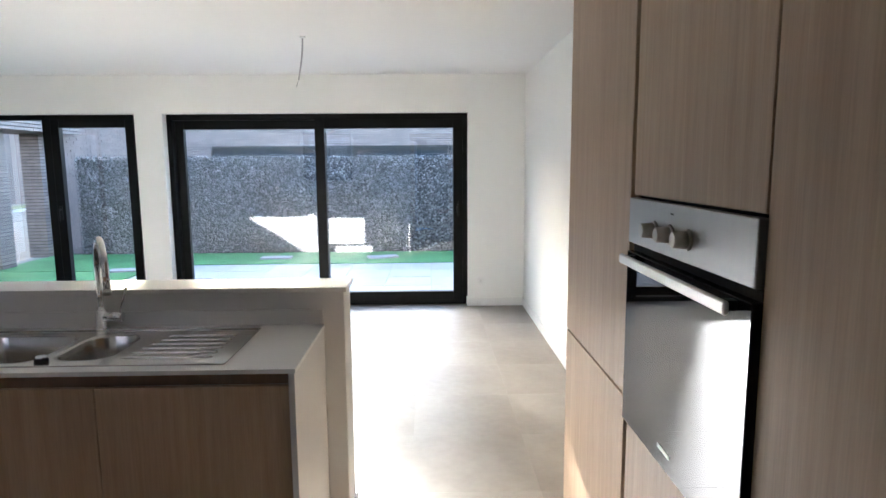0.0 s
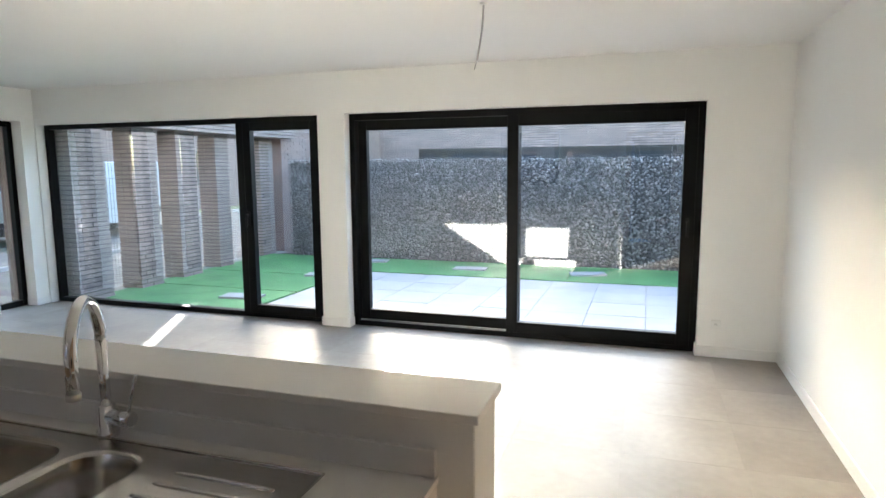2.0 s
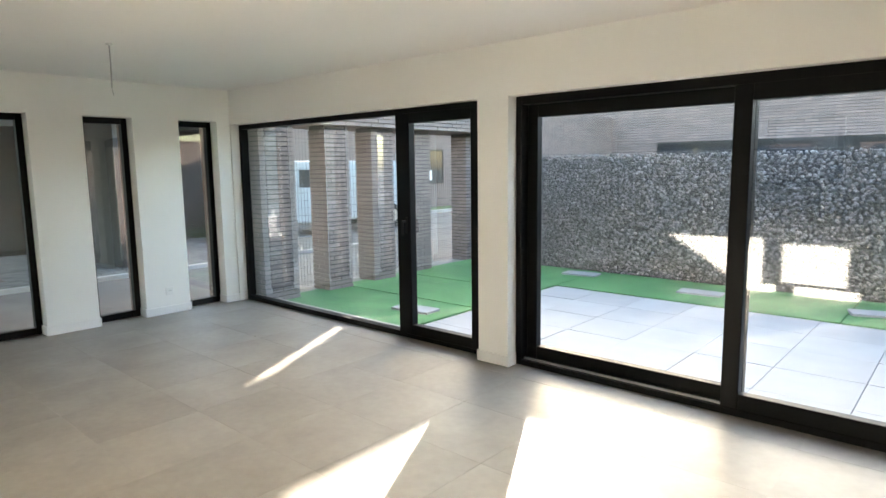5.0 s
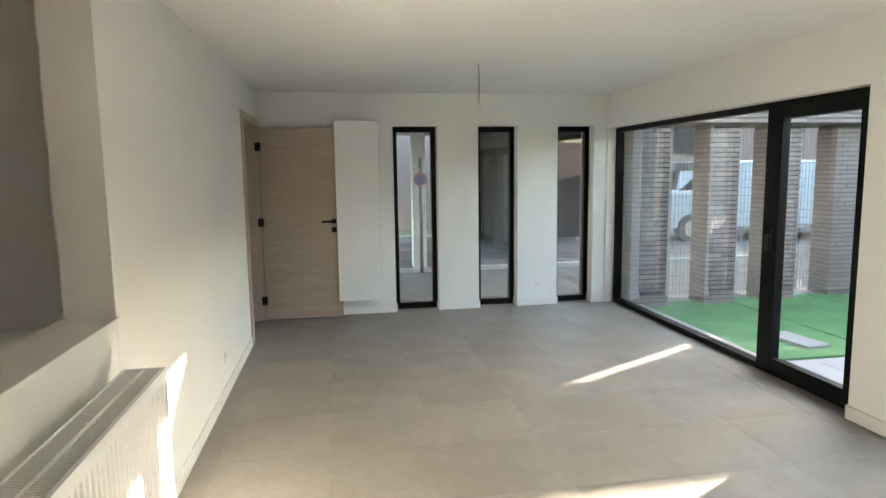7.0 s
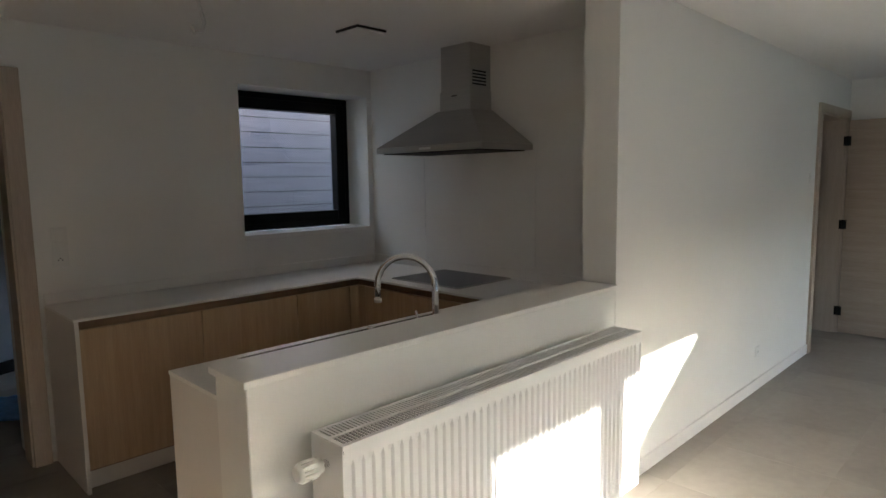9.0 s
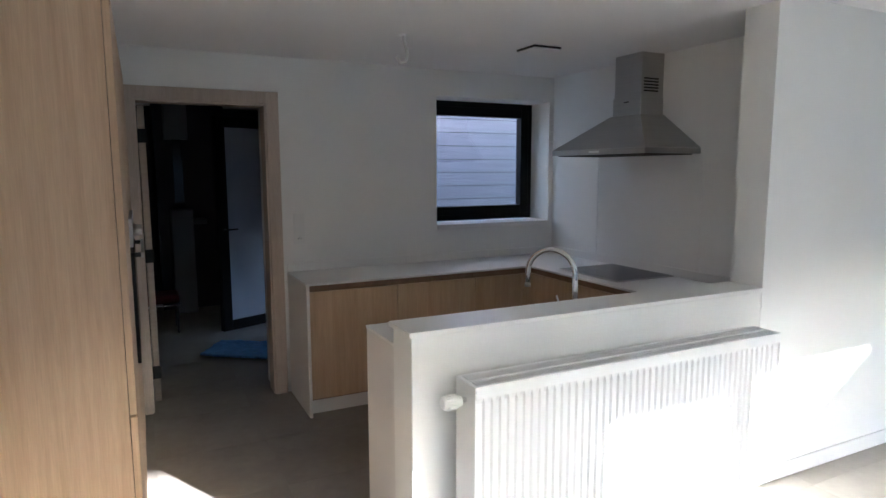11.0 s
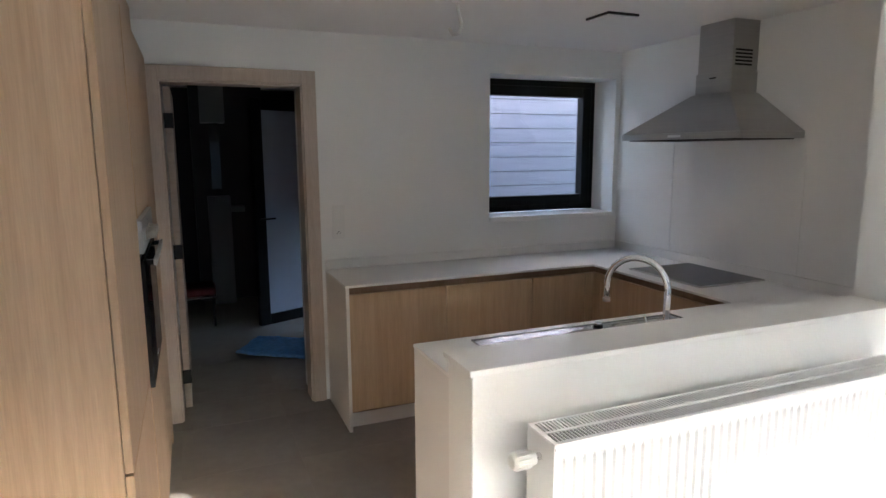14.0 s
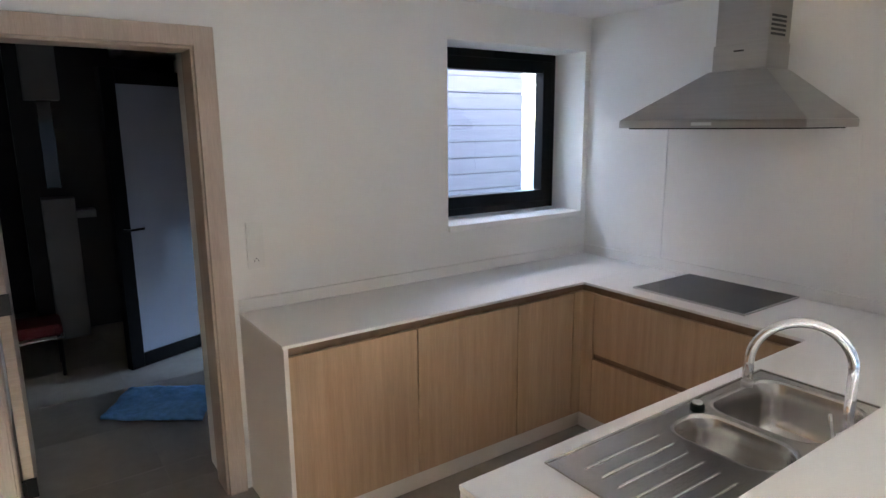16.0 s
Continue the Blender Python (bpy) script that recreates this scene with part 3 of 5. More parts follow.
E0, EZ = 0.014, CT + 0.001
plate = bm_new()
px = [SX0, B1[0] - E0 + 0.002, B1[1] + E0 - 0.002, B2[0] - E0 + 0.002, B2[1] + E0 - 0.002, SX1]
for i, (xa, xb) in enumerate(zip(px, px[1:])):
    hole = {1: B1, 3: B2}.get(i)
    if hole:
        bx(plate, xa, xb, SY0, hole[2] - E0 + 0.002, CT, CT + 0.0015)
        bx(plate, xa, xb, hole[3] + E0 - 0.002, SY1, CT, CT + 0.0015)
    else:
        bx(plate, xa, xb, SY0, SY1, CT, CT + 0.0015)
bmesh.ops.remove_doubles(plate, verts=plate.verts, dist=0.0001)
part("plate", plate, M_SINK, sink)
for nm, B in (("bowl", B1), ("bowl", B2)):
    bm = bowl(*B, 0.17 if B is B1 else 0.13, 0.075 if B is B1 else 0.07)
    # square corners round the bowl
    xl, xr, yl, yr = B[0] - E0, B[1] + E0, B[2] - E0, B[3] + E0
    outer = rounded(xl, xr, yl, yr, 0.083, 4)
    sq = []
    for i, (x, y) in enumerate(outer):
        ci, k = divmod(i, 5)
        cxn, cyn = (xr, xl, xl, xr)[ci], (yr, yr, yl, yl)[ci]
        if k == 2:
            sq.append((cxn, cyn))
        elif (k < 2) == (ci % 2 == 0):
            sq.append((cxn, y))
        else:
            sq.append((x, cyn))
    a = [bm.verts.new((x, y, CT + 0.0016)) for x, y in outer]
    b = [bm.verts.new((x, y, CT + 0.0014)) for x, y in sq]
    for k in range(len(a)):
        bm.faces.new((a[k], a[(k + 1) % len(a)], b[(k + 1) % len(b)], b[k]))
    part(nm, bm, M_SINK, sink, "deep steel bowl" if B is B1 else "small steel bowl")
part("rim", boxes((SX0, SX1, SY0, SY0 + 0.006, CT + 0.0015, CT + 0.005), (SX0, SX1, SY1 - 0.006, SY1, CT + 0.0015, CT + 0.005),
                  (SX0, SX0 + 0.006, SY0 + 0.006, SY1 - 0.006, CT + 0.0015, CT + 0.005), (SX1 - 0.006, SX1, SY0 + 0.006, SY1 - 0.006, CT + 0.0015, CT + 0.005)), M_SINK, sink, bevel=0.001)
for k in range(6):
    bm = bm_new()
    y = 3.035 + 0.05 * k
    tube(bm, [(0.585 + 0.01 * k, y, CT + 0.0), (0.60 + 0.01 * k, y, CT + 0.0025), (0.86, y, CT + 0.0025), (0.875, y, CT + 0.0)], 0.004, 8)
    part("drainer_rib", bm, M_SINK, sink)
for cx, cy in (((B1[0] + B1[1]) / 2, 3.16), ((B2[0] + B2[1]) / 2, 3.16)):
    d = 0.172 if cx < 0.3 else 0.132
    bm = bm_new()
    tube(bm, [(cx, cy, CT - d), (cx, cy, CT - d + 0.004)], 0.04, 20)
    tube(bm, [(cx, cy, CT - d + 0.004), (cx, cy, CT - d + 0.008)], 0.028, 16)
    part("strainer", bm, M_CHROME, sink)
bm = bm_new()
tube(bm, [(0.355, 3.0, CT + 0.001), (0.355, 3.0, CT + 0.012)], [0.022, 0.02], 16)
knob = part("drain_knob", bm, M_BLACK, sink, "black drain knob foot")
bm = bm_new()
tube(bm, [(0.355, 3.0, CT + 0.012), (0.355, 3.0, CT + 0.022)], [0.0165, 0.015], 16)
part("cap", bm, M_CHROME, knob, "chrome cap")

tap = thing("mixer_tap", "polished chrome mixer tap with a tall curved spout", "tap")
TX, TY = 0.343, 3.39
pts = [(TX, TY, CT + 0.06), (TX, TY, CT + 0.24)]
for k in range(25):
    a = math.pi * k / 24
    R = 0.114
    pts.append((TX + 0.56 * (R - R * math.cos(a)), TY - 0.83 * (R - R * math.cos(a)), CT + 0.24 + R * math.sin(a)))
pts.append((pts[-1][0], pts[-1][1], CT + 0.185))
bm = bm_new()
tube(bm, pts, 0.0125, 16)
part("spout", bm, M_CHROME, tap)
bm = bm_new()
tube(bm, [(TX, TY, CT + 0.0002), (TX, TY, CT + 0.012), (TX, TY, CT + 0.013), (TX, TY, CT + 0.075), (TX, TY, CT + 0.078)], [0.026, 0.026, 0.021, 0.021, 0.015], 20)
part("body", bm, M_CHROME, tap)
bm = bm_new()
tube(bm, [(TX + 0.015, TY, CT + 0.05), (TX + 0.079, TY - 0.006, CT + 0.05), (TX + 0.082, TY - 0.006, CT + 0.05)], [0.0195, 0.0195, 0.015], 20)
tube(bm, [(TX + 0.066, TY, CT + 0.06), (TX + 0.100, TY - 0.002, CT + 0.160)], 0.0045, 8)
part("lever", bm, M_CHROME, tap)
bm = bm_new()
tube(bm, [(pts[-1][0], pts[-1][1], CT + 0.173), (pts[-1][0], pts[-1][1], CT + 0.187)], 0.0145, 16)
part("aerator", bm, M_STEEL, tap)

hob = thing("hob", "flat black ceramic hob with a thin steel rim", "hob")
part("glass", boxes((-1.11, -0.63, 2.005, 2.59, CT + 0.002, CT + 0.007)), M_BLACKGLASS, hob)
part("rim", boxes((-1.116, -0.624, 1.999, 2.005, CT, CT + 0.008), (-1.116, -0.624, 2.59, 2.596, CT, CT + 0.008), (-1.116, -1.11, 2.005, 2.59, CT, CT + 0.008), (-0.63, -0.624, 2.005, 2.59, CT, CT + 0.008)), M_STEEL, hob)

hood = thing("cooker_hood", "stainless steel pyramid cooker hood with a square chimney", "cooker hood")
HX0, HX1, HY0, HY1 = XKW + 0.002, -0.655, 1.835, 2.76
CX1, CY0, CY1 = -0.925, 2.165, 2.43
part("rim", boxes((HX0, HX1, HY0, HY1, 1.70, 1.735)), M_STEEL, hood, bevel=0.002)
bm = bm_new()
lo = [bm.verts.new(p) for p in ((HX0, HY0, 1.736), (HX1, HY0, 1.736), (HX1, HY1, 1.736), (HX0, HY1, 1.736))]
hi = [bm.verts.new(p) for p in ((HX0, CY0 - 0.01, 1.965), (CX1 + 0.01, CY0 - 0.01, 1.965), (CX1 + 0.01, CY1 + 0.01, 1.965), (HX0, CY1 + 0.01, 1.965))]
for k in range(4):
    bm.faces.new((lo[k], lo[(k + 1) % 4], hi[(k + 1) % 4], hi[k]))
bm.faces.new(lo[::-1])
bm.faces.new(hi)
part("canopy", bm, M_STEEL, hood)
part("chimney", boxes((HX0, CX1, CY0, CY1, 1.966, 2.085)), M_STEEL, hood, "lower chimney sleeve", 0.002)
part("chimney", boxes((HX0, CX1 - 0.006, CY0 + 0.006, CY1 - 0.006, 2.085, KH - 0.001)), M_STEEL, hood, "upper chimney sleeve", 0.002)
part("vent_slot", boxes(*[(HX0 + 0.045, HX0 + 0.175, CY1 - 0.0065, CY1 - 0.005, z, z + 0.011) for z in (2.115, 2.135, 2.155, 2.175, 2.195)]), M_BLACK, hood, "black ventilation slots")
part("control_strip", boxes((HX1 - 0.001, HX1 + 0.003, 2.25, 2.35, 1.711, 1.725)), M_PLASTIC, hood)
part("filter", boxes((HX0 + 0.03, HX1 - 0.03, HY0 + 0.04, HY1 - 0.04, 1.694, 1.70)), M_GAP, hood, "dark grease filter")
part("badge", boxes((CX1, CX1 + 0.001, 2.27, 2.32, 2.05, 2.058)), M_GAP, hood)

# ---- tall units and oven ----
def tall_unit(y0, y1, zs, label):
    u = thing("tall_cabinet", label, "tall cabinet", "tall oak kitchen units")
    part("carcass", boxes((UX + 0.022, XE - 0.01, y0 + 0.001, min(y1, UY1 - 0.022) - 0.001, 0.08, 2.12)), M_GAP, u)
    for z0, z1 in zs:
        front(u, UX, UX + 0.02, y0 + 0.002, y1 - 0.002, z0 + 0.002, z1 - 0.002)
    part("plinth", boxes((UX + 0.05, UX + 0.065, y0, y1, 0, 0.08)), M_OAK, u, "oak plinth")
    return u


tall_unit(2.765, UY1 - 0.004, ((0.085, 0.838), (0.842, 2.13)), "tall oak cabinet with two doors beside the oven")
tall_unit(2.09, 2.74, ((0.085, 0.782), (1.408, 2.13)), "tall oak cabinet around the built-in oven")
tall_unit(1.49, 2.088, ((0.085, 0.838), (0.842, 2.13)), "tall oak cabinet near the kitchen door")
tagged(link("side_panel", boxes((UX + 0.0215, XE - 0.002, UY1 - 0.02, UY1, 0.0, 2.125)), M_OAK, None, "", 0.001), "tall oak side panel closing the units", "panel")
tagged(link("side_panel", boxes((UX + 0.0, XE - 0.002, 1.468, 1.488, 0.0, 2.125)), M_OAK, None, "", 0.001), "tall oak side panel near the door", "panel")
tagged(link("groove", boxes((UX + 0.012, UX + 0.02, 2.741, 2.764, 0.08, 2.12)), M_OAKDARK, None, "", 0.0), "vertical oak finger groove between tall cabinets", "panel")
tagged(link("top_filler", boxes((UX + 0.05, XE - 0.002, 1.468, UY1 - 0.002, 2.132, KH - 0.001)), M_OAK, None, "", 0.0), "oak filler above the tall units", "panel")

oven = thing("oven", "built-in black glass oven with a steel control panel", "oven")
OY0, OY1 = 2.09, 2.74
part("control_panel", boxes((UX - 0.012, UX + 0.01, OY0 + 0.003, OY1 - 0.003, 1.285, 1.403)), M_OVENSTEEL, oven, "steel control panel", 0.002)
for y in (2.36, 2.455, 2.55):
    bm = bm_new()
    tube(bm, [(UX - 0.012, y, 1.335), (UX - 0.018, y, 1.335)], 0.023, 20)
    tube(bm, [(UX - 0.018, y, 1.335), (UX - 0.045, y, 1.335), (UX - 0.047, y, 1.335)], [0.019, 0.017, 0.014], 20)
    part("knob", bm, M_KNOB, oven, "round pewter knob")
part("vent_gap", boxes((UX + 0.004, UX + 0.01, OY0 + 0.003, OY1 - 0.003, 1.262, 1.284)), M_GAP, oven)
dr = part("door", boxes((UX - 0.014, UX + 0.012, OY0 + 0.003, OY1 - 0.003, 0.79, 1.261)), M_OVENGLASS, oven, "black glass oven door", 0.002)
bm = bm_new()
bx(bm, UX - 0.050, UX - 0.038, OY0 + 0.03, OY1 - 0.045, 1.235, 1.259)
part("handle", bm, M_HANDLE, dr, "flat steel bar handle", 0.003)
for y in (OY0 + 0.05, OY1 - 0.07):
    part("handle_post", boxes((UX - 0.039, UX - 0.013, y, y + 0.02, 1.238, 1.256)), M_BLACK, dr)
part("badge", boxes((UX - 0.0155, UX - 0.0145, 2.40, 2.47, 0.83, 0.840)), M_PLASTIC, dr)
part("indicator", boxes((UX - 0.0135, UX - 0.0125, 2.44, 2.455, 1.38, 1.383)), M_GAP, oven)

# ---- radiators ----
rad = thing("panel_radiator", "white ribbed panel radiator under the ledge", "radiator")
RX0, RX1, RY0, RY1, RZ0, RZ1 = -0.49, 1.095, 3.675, 3.815, 0.17, 0.865
def ribbed_panel(x0, x1, yf, yb, z0, z1, pitch=0.0333):
    """A pressed steel panel: rounded vertical channels on a flat field."""
    bm = bm_new()
    n = int((x1 - x0 - 0.03) / pitch)
    zl = [(z0, 0), (z0 + 0.03, 0), (z0 + 0.05, 1), (z1 - 0.05, 1), (z1 - 0.03, 0), (z1, 0)]
    xs = [(x0, 0)]
    s = x0 + (x1 - x0 - n * pitch) / 2
    for k in range(n):
        a = s + k * pitch
        xs += [(a + 0.006, 0), (a + 0.011, 1), (a + 0.0225, 1), (a + 0.0275, 0)]
    xs.append((x1, 0))
    grid = [[bm.verts.new((x, yf - 0.009 * (1 - wx) * wz, z)) for x, wx in xs] for z, wz in zl]
    for a, b in zip(grid, grid[1:]):
        for k in range(len(xs) - 1):
            bm.faces.new((a[k], a[k + 1], b[k + 1], b[k])).smooth = False
    return bm


bm = ribbed_panel(RX0 + 0.004, RX1 - 0.004, RY1 + 0.001, RY0, RZ0, RZ1 - 0.012)
part("front_panel", bm, M_RAD, rad, "ribbed white front panel")
part("rear_panel", boxes((RX0 + 0.01, RX1 - 0.01, RY0 + 0.01, RY0 + 0.025, RZ0, RZ1 - 0.03), (RX0 + 0.01, RX1 - 0.01, RY1 - 0.015, RY1 - 0.0095, RZ0, RZ1 - 0.03)), M_RAD, rad)
part("side_cover", boxes((RX0, RX0 + 0.003, RY0, RY1, RZ0, RZ1 - 0.005)), M_RAD, rad)
part("side_cover", boxes((RX1 - 0.003, RX1, RY0, RY1, RZ0, RZ1 - 0.005)), M_RAD, rad)
grille = part("top_grille", boxes((RX0, RX1, RY0, RY0 + 0.008, RZ1 - 0.006, RZ1), (RX0, RX1, RY1 - 0.012, RY1 + 0.002, RZ1 - 0.012, RZ1), (RX0, RX1, (RY0 + RY1) / 2 - 0.006, (RY0 + RY1) / 2 + 0.006, RZ1 - 0.004, RZ1),
    (RX0, RX0 + 0.015, RY0 + 0.008, RY1 - 0.012, RZ1 - 0.004, RZ1 - 0.0005), (RX1 - 0.015, RX1, RY0 + 0.008, RY1 - 0.012, RZ1 - 0.004, RZ1 - 0.0005)), M_RAD, rad)
slats = bm_new()
x = RX0 + 0.02
while x < RX1 - 0.02:
    bx(slats, x, x + 0.0042, RY0 + 0.008, (RY0 + RY1) / 2 - 0.006, RZ1 - 0.005, RZ1 - 0.001)
    bx(slats, x, x + 0.0042, (RY0 + RY1) / 2 + 0.006, RY1 - 0.012, RZ1 - 0.005, RZ1 - 0.001)
    x += 0.0122
tagged(part("grille", slats, M_RAD, rad), kind="stuff")
# plain block for the fins, with the shade below the grille in its colour
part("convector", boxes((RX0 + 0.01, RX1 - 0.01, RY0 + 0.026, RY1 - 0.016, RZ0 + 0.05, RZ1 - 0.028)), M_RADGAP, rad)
for x in (0.0, 0.55):
    part("clip", boxes((x, x + 0.02, (RY0 + RY1) / 2 - 0.012, (RY0 + RY1) / 2 + 0.012, RZ1, RZ1 + 0.001)), M_PLASTIC, rad)
bm = bm_new()
tube(bm, [(RX1, 3.745, 0.80), (RX1 + 0.02, 3.745, 0.80)], 0.011, 12)
part("valve", bm, M_CHROME, rad, "small chrome valve")
bm = bm_new()
tube(bm, [(RX1 + 0.02, 3.745, 0.80), (RX1 + 0.035, 3.745, 0.80), (RX1 + 0.036, 3.745, 0.80), (RX1 + 0.085, 3.745, 0.80), (RX1 + 0.092, 3.745, 0.80)], [0.020, 0.020, 0.026, 0.024, 0.018], 20)
knob = part("thermostat_knob", bm, M_PLASTIC, rad, "white ribbed thermostat knob")
for k in range(14):
    a = k * math.pi / 7
    cy_, cz_ = 3.745 + 0.0255 * math.cos(a), 0.80 + 0.0255 * math.sin(a)
    bm = bm_new()
    tube(bm, [(RX1 + 0.042, cy_, cz_), (RX1 + 0.080, cy_, cz_)], 0.0022, 6)
    part("grip_rib", bm, M_PLASTIC, knob)
for x in (RX0 + 0.2, RX1 - 0.23):
    part("bracket", boxes((x, x + 0.03, YM, RY0 + 0.012, 0.2, 0.8)), M_RAD, rad)
bm = bm_new()
tube(bm, [(0.95, 3.745, 0.19), (0.95, 3.745, 0.0)], 0.0085, 10)
tube(bm, [(0.90, 3.745, 0.19), (0.90, 3.745, 0.0)], 0.0085, 10)
part("pipe", bm, M_PLASTIC, rad)

vrad = thing("vertical_radiator", "tall flat white radiator beside the narrow window", "radiator")
VX = -4.79
part("front_panel", boxes((VX - 0.012, VX, 4.415, 4.875, 0.18, 2.095)), M_RAD, vrad, "flat white front panel", 0.004)
part("body", boxes((VX - 0.10, VX - 0.013, 4.435, 4.865, 0.20, 2.085)), M_RAD, vrad, bevel=0.004)
part("bracket", boxes((XW, VX - 0.095, 4.50, 4.53, 0.4, 1.9), (XW, VX - 0.095, 4.77, 4.80, 0.4, 1.9)), M_RAD, vrad)
bm = bm_new()
tube(bm, [(VX - 0.05, 4.63, 0.21), (VX - 0.05, 4.63, 0.15), (XW + 0.012, 4.63, 0.145)], 0.009, 10)
tube(bm, [(VX - 0.05, 4.68, 0.21), (VX - 0.05, 4.68, 0.15), (XW + 0.012, 4.68, 0.145)], 0.009, 10)
bx(bm, VX - 0.07, VX - 0.03, 4.61, 4.70, 0.15, 0.185)
tube(bm, [(VX - 0.05, 4.70, 0.168), (VX - 0.05, 4.755, 0.168)], 0.019, 14)
part("valve", bm, M_PLASTIC, vrad, "white valve block and knob")

# ---- sockets, switches, cables, vent ----
def socket_plate(name, label, centre, axis, sign, w=0.08, h=0.08, socket=True, cells=1):
    """A wall plate; axis x or y is the way that it faces."""
    s = thing(name, label, "socket" if socket else "switch")
    x, y, z = centre
    def slab(u0, u1, z0, z1, d0, d1):
        if axis == "y":
            return (x + u0, x + u1, y + sign * d0, y + sign * d1, z + z0, z + z1)
        return (x + sign * d0, x + sign * d1, y + u0, y + u1, z + z0, z + z1)
    part("plate", boxes(slab(-w / 2, w / 2, -h / 2, h / 2, 0, 0.006)), M_PLASTIC, s, bevel=0.0015)
    step = h / cells
    for k in range(cells):
        zc = -h / 2 + step * (k + 0.5)
        if socket and k == 0:
            part("socket_well", boxes(slab(-0.026, 0.026, zc - 0.026, zc + 0.026, 0.0062, 0.0075)), M_PLASTIC, s)
            part("pin_hole", boxes(slab(-0.012, -0.007, zc - 0.003, zc + 0.003, 0.0076, 0.0082), slab(0.007, 0.012, zc - 0.003, zc + 0.003, 0.0076, 0.0082), slab(-0.003, 0.003, zc + 0.007, zc + 0.012, 0.0076, 0.0082)), M_BLACK, s)
        else:
            part("rocker", boxes(slab(-0.029, 0.029, zc - 0.027, zc + 0.027, 0.0062, 0.010)), M_PLASTIC, s, bevel=0.001)
    return s


socket_plate("wall_socket", "white socket with two switches above the worktop", (1.07, YS, 1.19), "y", 1, 0.08, 0.215, True, 3)
socket_plate("wall_socket", "white wall socket between narrow windows", (XW, 6.69, 0.245), "x", 1)
socket_plate("wall_socket", "white wall socket low beside the sliding door", (2.12, YN, 0.265), "y", -1, 0.07, 0.07)
socket_plate("wall_socket", "white wall socket low on the dividing wall", (-2.62, YM, 0.28), "y", 1)
socket_plate("light_switch", "white light switch beside the living room door", (-3.74, YM, 1.50), "y", 1, 0.08, 0.08, False)


def hanging_cable(at, length, label, curl=0.0):
    c = thing("hanging_cable", label, "electrical cable", "bare cables hanging from the ceiling")
    x, y = at
    bm = bm_new()
    tube(bm, [(x, y, H - 0.012), (x, y, H)], 0.022, 16)
    part("ceiling_plug", bm, M_PLASTIC, c)
    bm = bm_new()
    n = 10
    pts = [(x - 0.035 * k / n + 0.006 * math.sin(k / n * 4), y + 0.01 * k / n, H - 0.01 - length * k / n) for k in range(n + 1)]
    tube(bm, pts, 0.0055, 8)
    part("cable", bm, M_CABLE, c, "grey cable")
    end = Vector(pts[-1])
    for dx, dy in ((0.02, 0.006), (-0.018, 0.01), (0.004, -0.02)):
        bm = bm_new()
        tube(bm, [end, end + Vector((dx * 0.6, dy, -0.02)), end + Vector((dx, dy * 1.5, -0.045))], 0.0018, 6)
        part("wire", bm, M_BLACK if dx < 0 else M_WHITE, c)


hanging_cable((0.69, 5.66), 0.29, "grey cable hanging over the living room")
hanging_cable((-3.13, 5.58), 0.29, "grey cable hanging near the narrow windows")
kc = thing("hanging_cable", "short curled white cable on the kitchen ceiling", "electrical cable", "bare cables hanging from the ceiling")
bm = bm_new()
tube(bm, [(0.675, 2.210, KH - 0.01), (0.675, 2.210, KH)], 0.02, 16)
part("ceiling_plug", bm, M_PLASTIC, kc)
bm = bm_new()
tube(bm, [(0.675, 2.210, KH), (0.665, 2.210, KH - 0.05), (0.650, 2.215, KH - 0.11), (0.665, 2.220, KH - 0.155), (0.700, 2.220, KH - 0.165), (0.715, 2.215, KH - 0.13)], 0.009, 10)
part("cable", bm, M_CABLEWHITE, kc, "white cable")

vent = thing("ceiling_vent", "square white ceiling vent with a dark gap", "ceiling vent")
part("backing", boxes((-0.37, -0.165, 2.10, 2.30, KH - 0.012, KH)), M_BLACK, vent)
part("cover", boxes((-0.365, -0.17, 2.105, 2.295, KH - 0.024, KH - 0.013)), M_CEIL, vent, "white cover plate", 0.002)

# ---- hall behind the kitchen door ----
structure("hall_wall_east", boxes((2.12, 2.3, -3.0, 1.02, -0.012, H)), M_WALL, "white hall wall", "wall")
structure("hall_wall_west", boxes((0.3, 0.45, -4.6, -0.9, -0.012, H), (0.3, 0.45, -0.9, -0.45, 0.9, H), (0.3, 0.45, -0.45, 0.84, -0.012, H)), M_WALL, "white hall wall", "wall")
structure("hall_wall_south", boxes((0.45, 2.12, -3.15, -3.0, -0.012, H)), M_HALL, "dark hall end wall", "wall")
gd = thing("glazed_door", "black framed door with a frosted pane standing ajar in the hall", "door")
gd.location, gd.rotation_euler = (1.408, -0.768, 0), (0, 0, math.atan2(-0.289, -0.673))
W = 0.95
bm = boxes((0, 0.10, -0.03, 0.03, 0.01, 2.12), (W - 0.1, W, -0.03, 0.03, 0.01, 2.12), (0.10, W - 0.1, -0.03, 0.03, 0.01, 0.11), (0.10, W - 0.1, -0.03, 0.03, 2.02, 2.12))
part("door_frame", bm, M_FRAME, gd, bevel=0.003)
part("pane", boxes((0.10, W - 0.1, -0.01, 0.01, 0.11, 2.02)), M_FROST, gd, "bluish frosted pane")
part("handle", boxes((0.04, 0.055, -0.075, -0.03, 1.02, 1.035), (0.04, 0.17, -0.085, -0.07, 1.02, 1.036)), M_BLACK, gd, "black lever handle")
part("handle", boxes((0.04, 0.055, 0.03, 0.075, 1.02, 1.035), (0.04, 0.17, 0.07, 0.085, 1.02, 1.036)), M_BLACK, gd, "black lever handle")
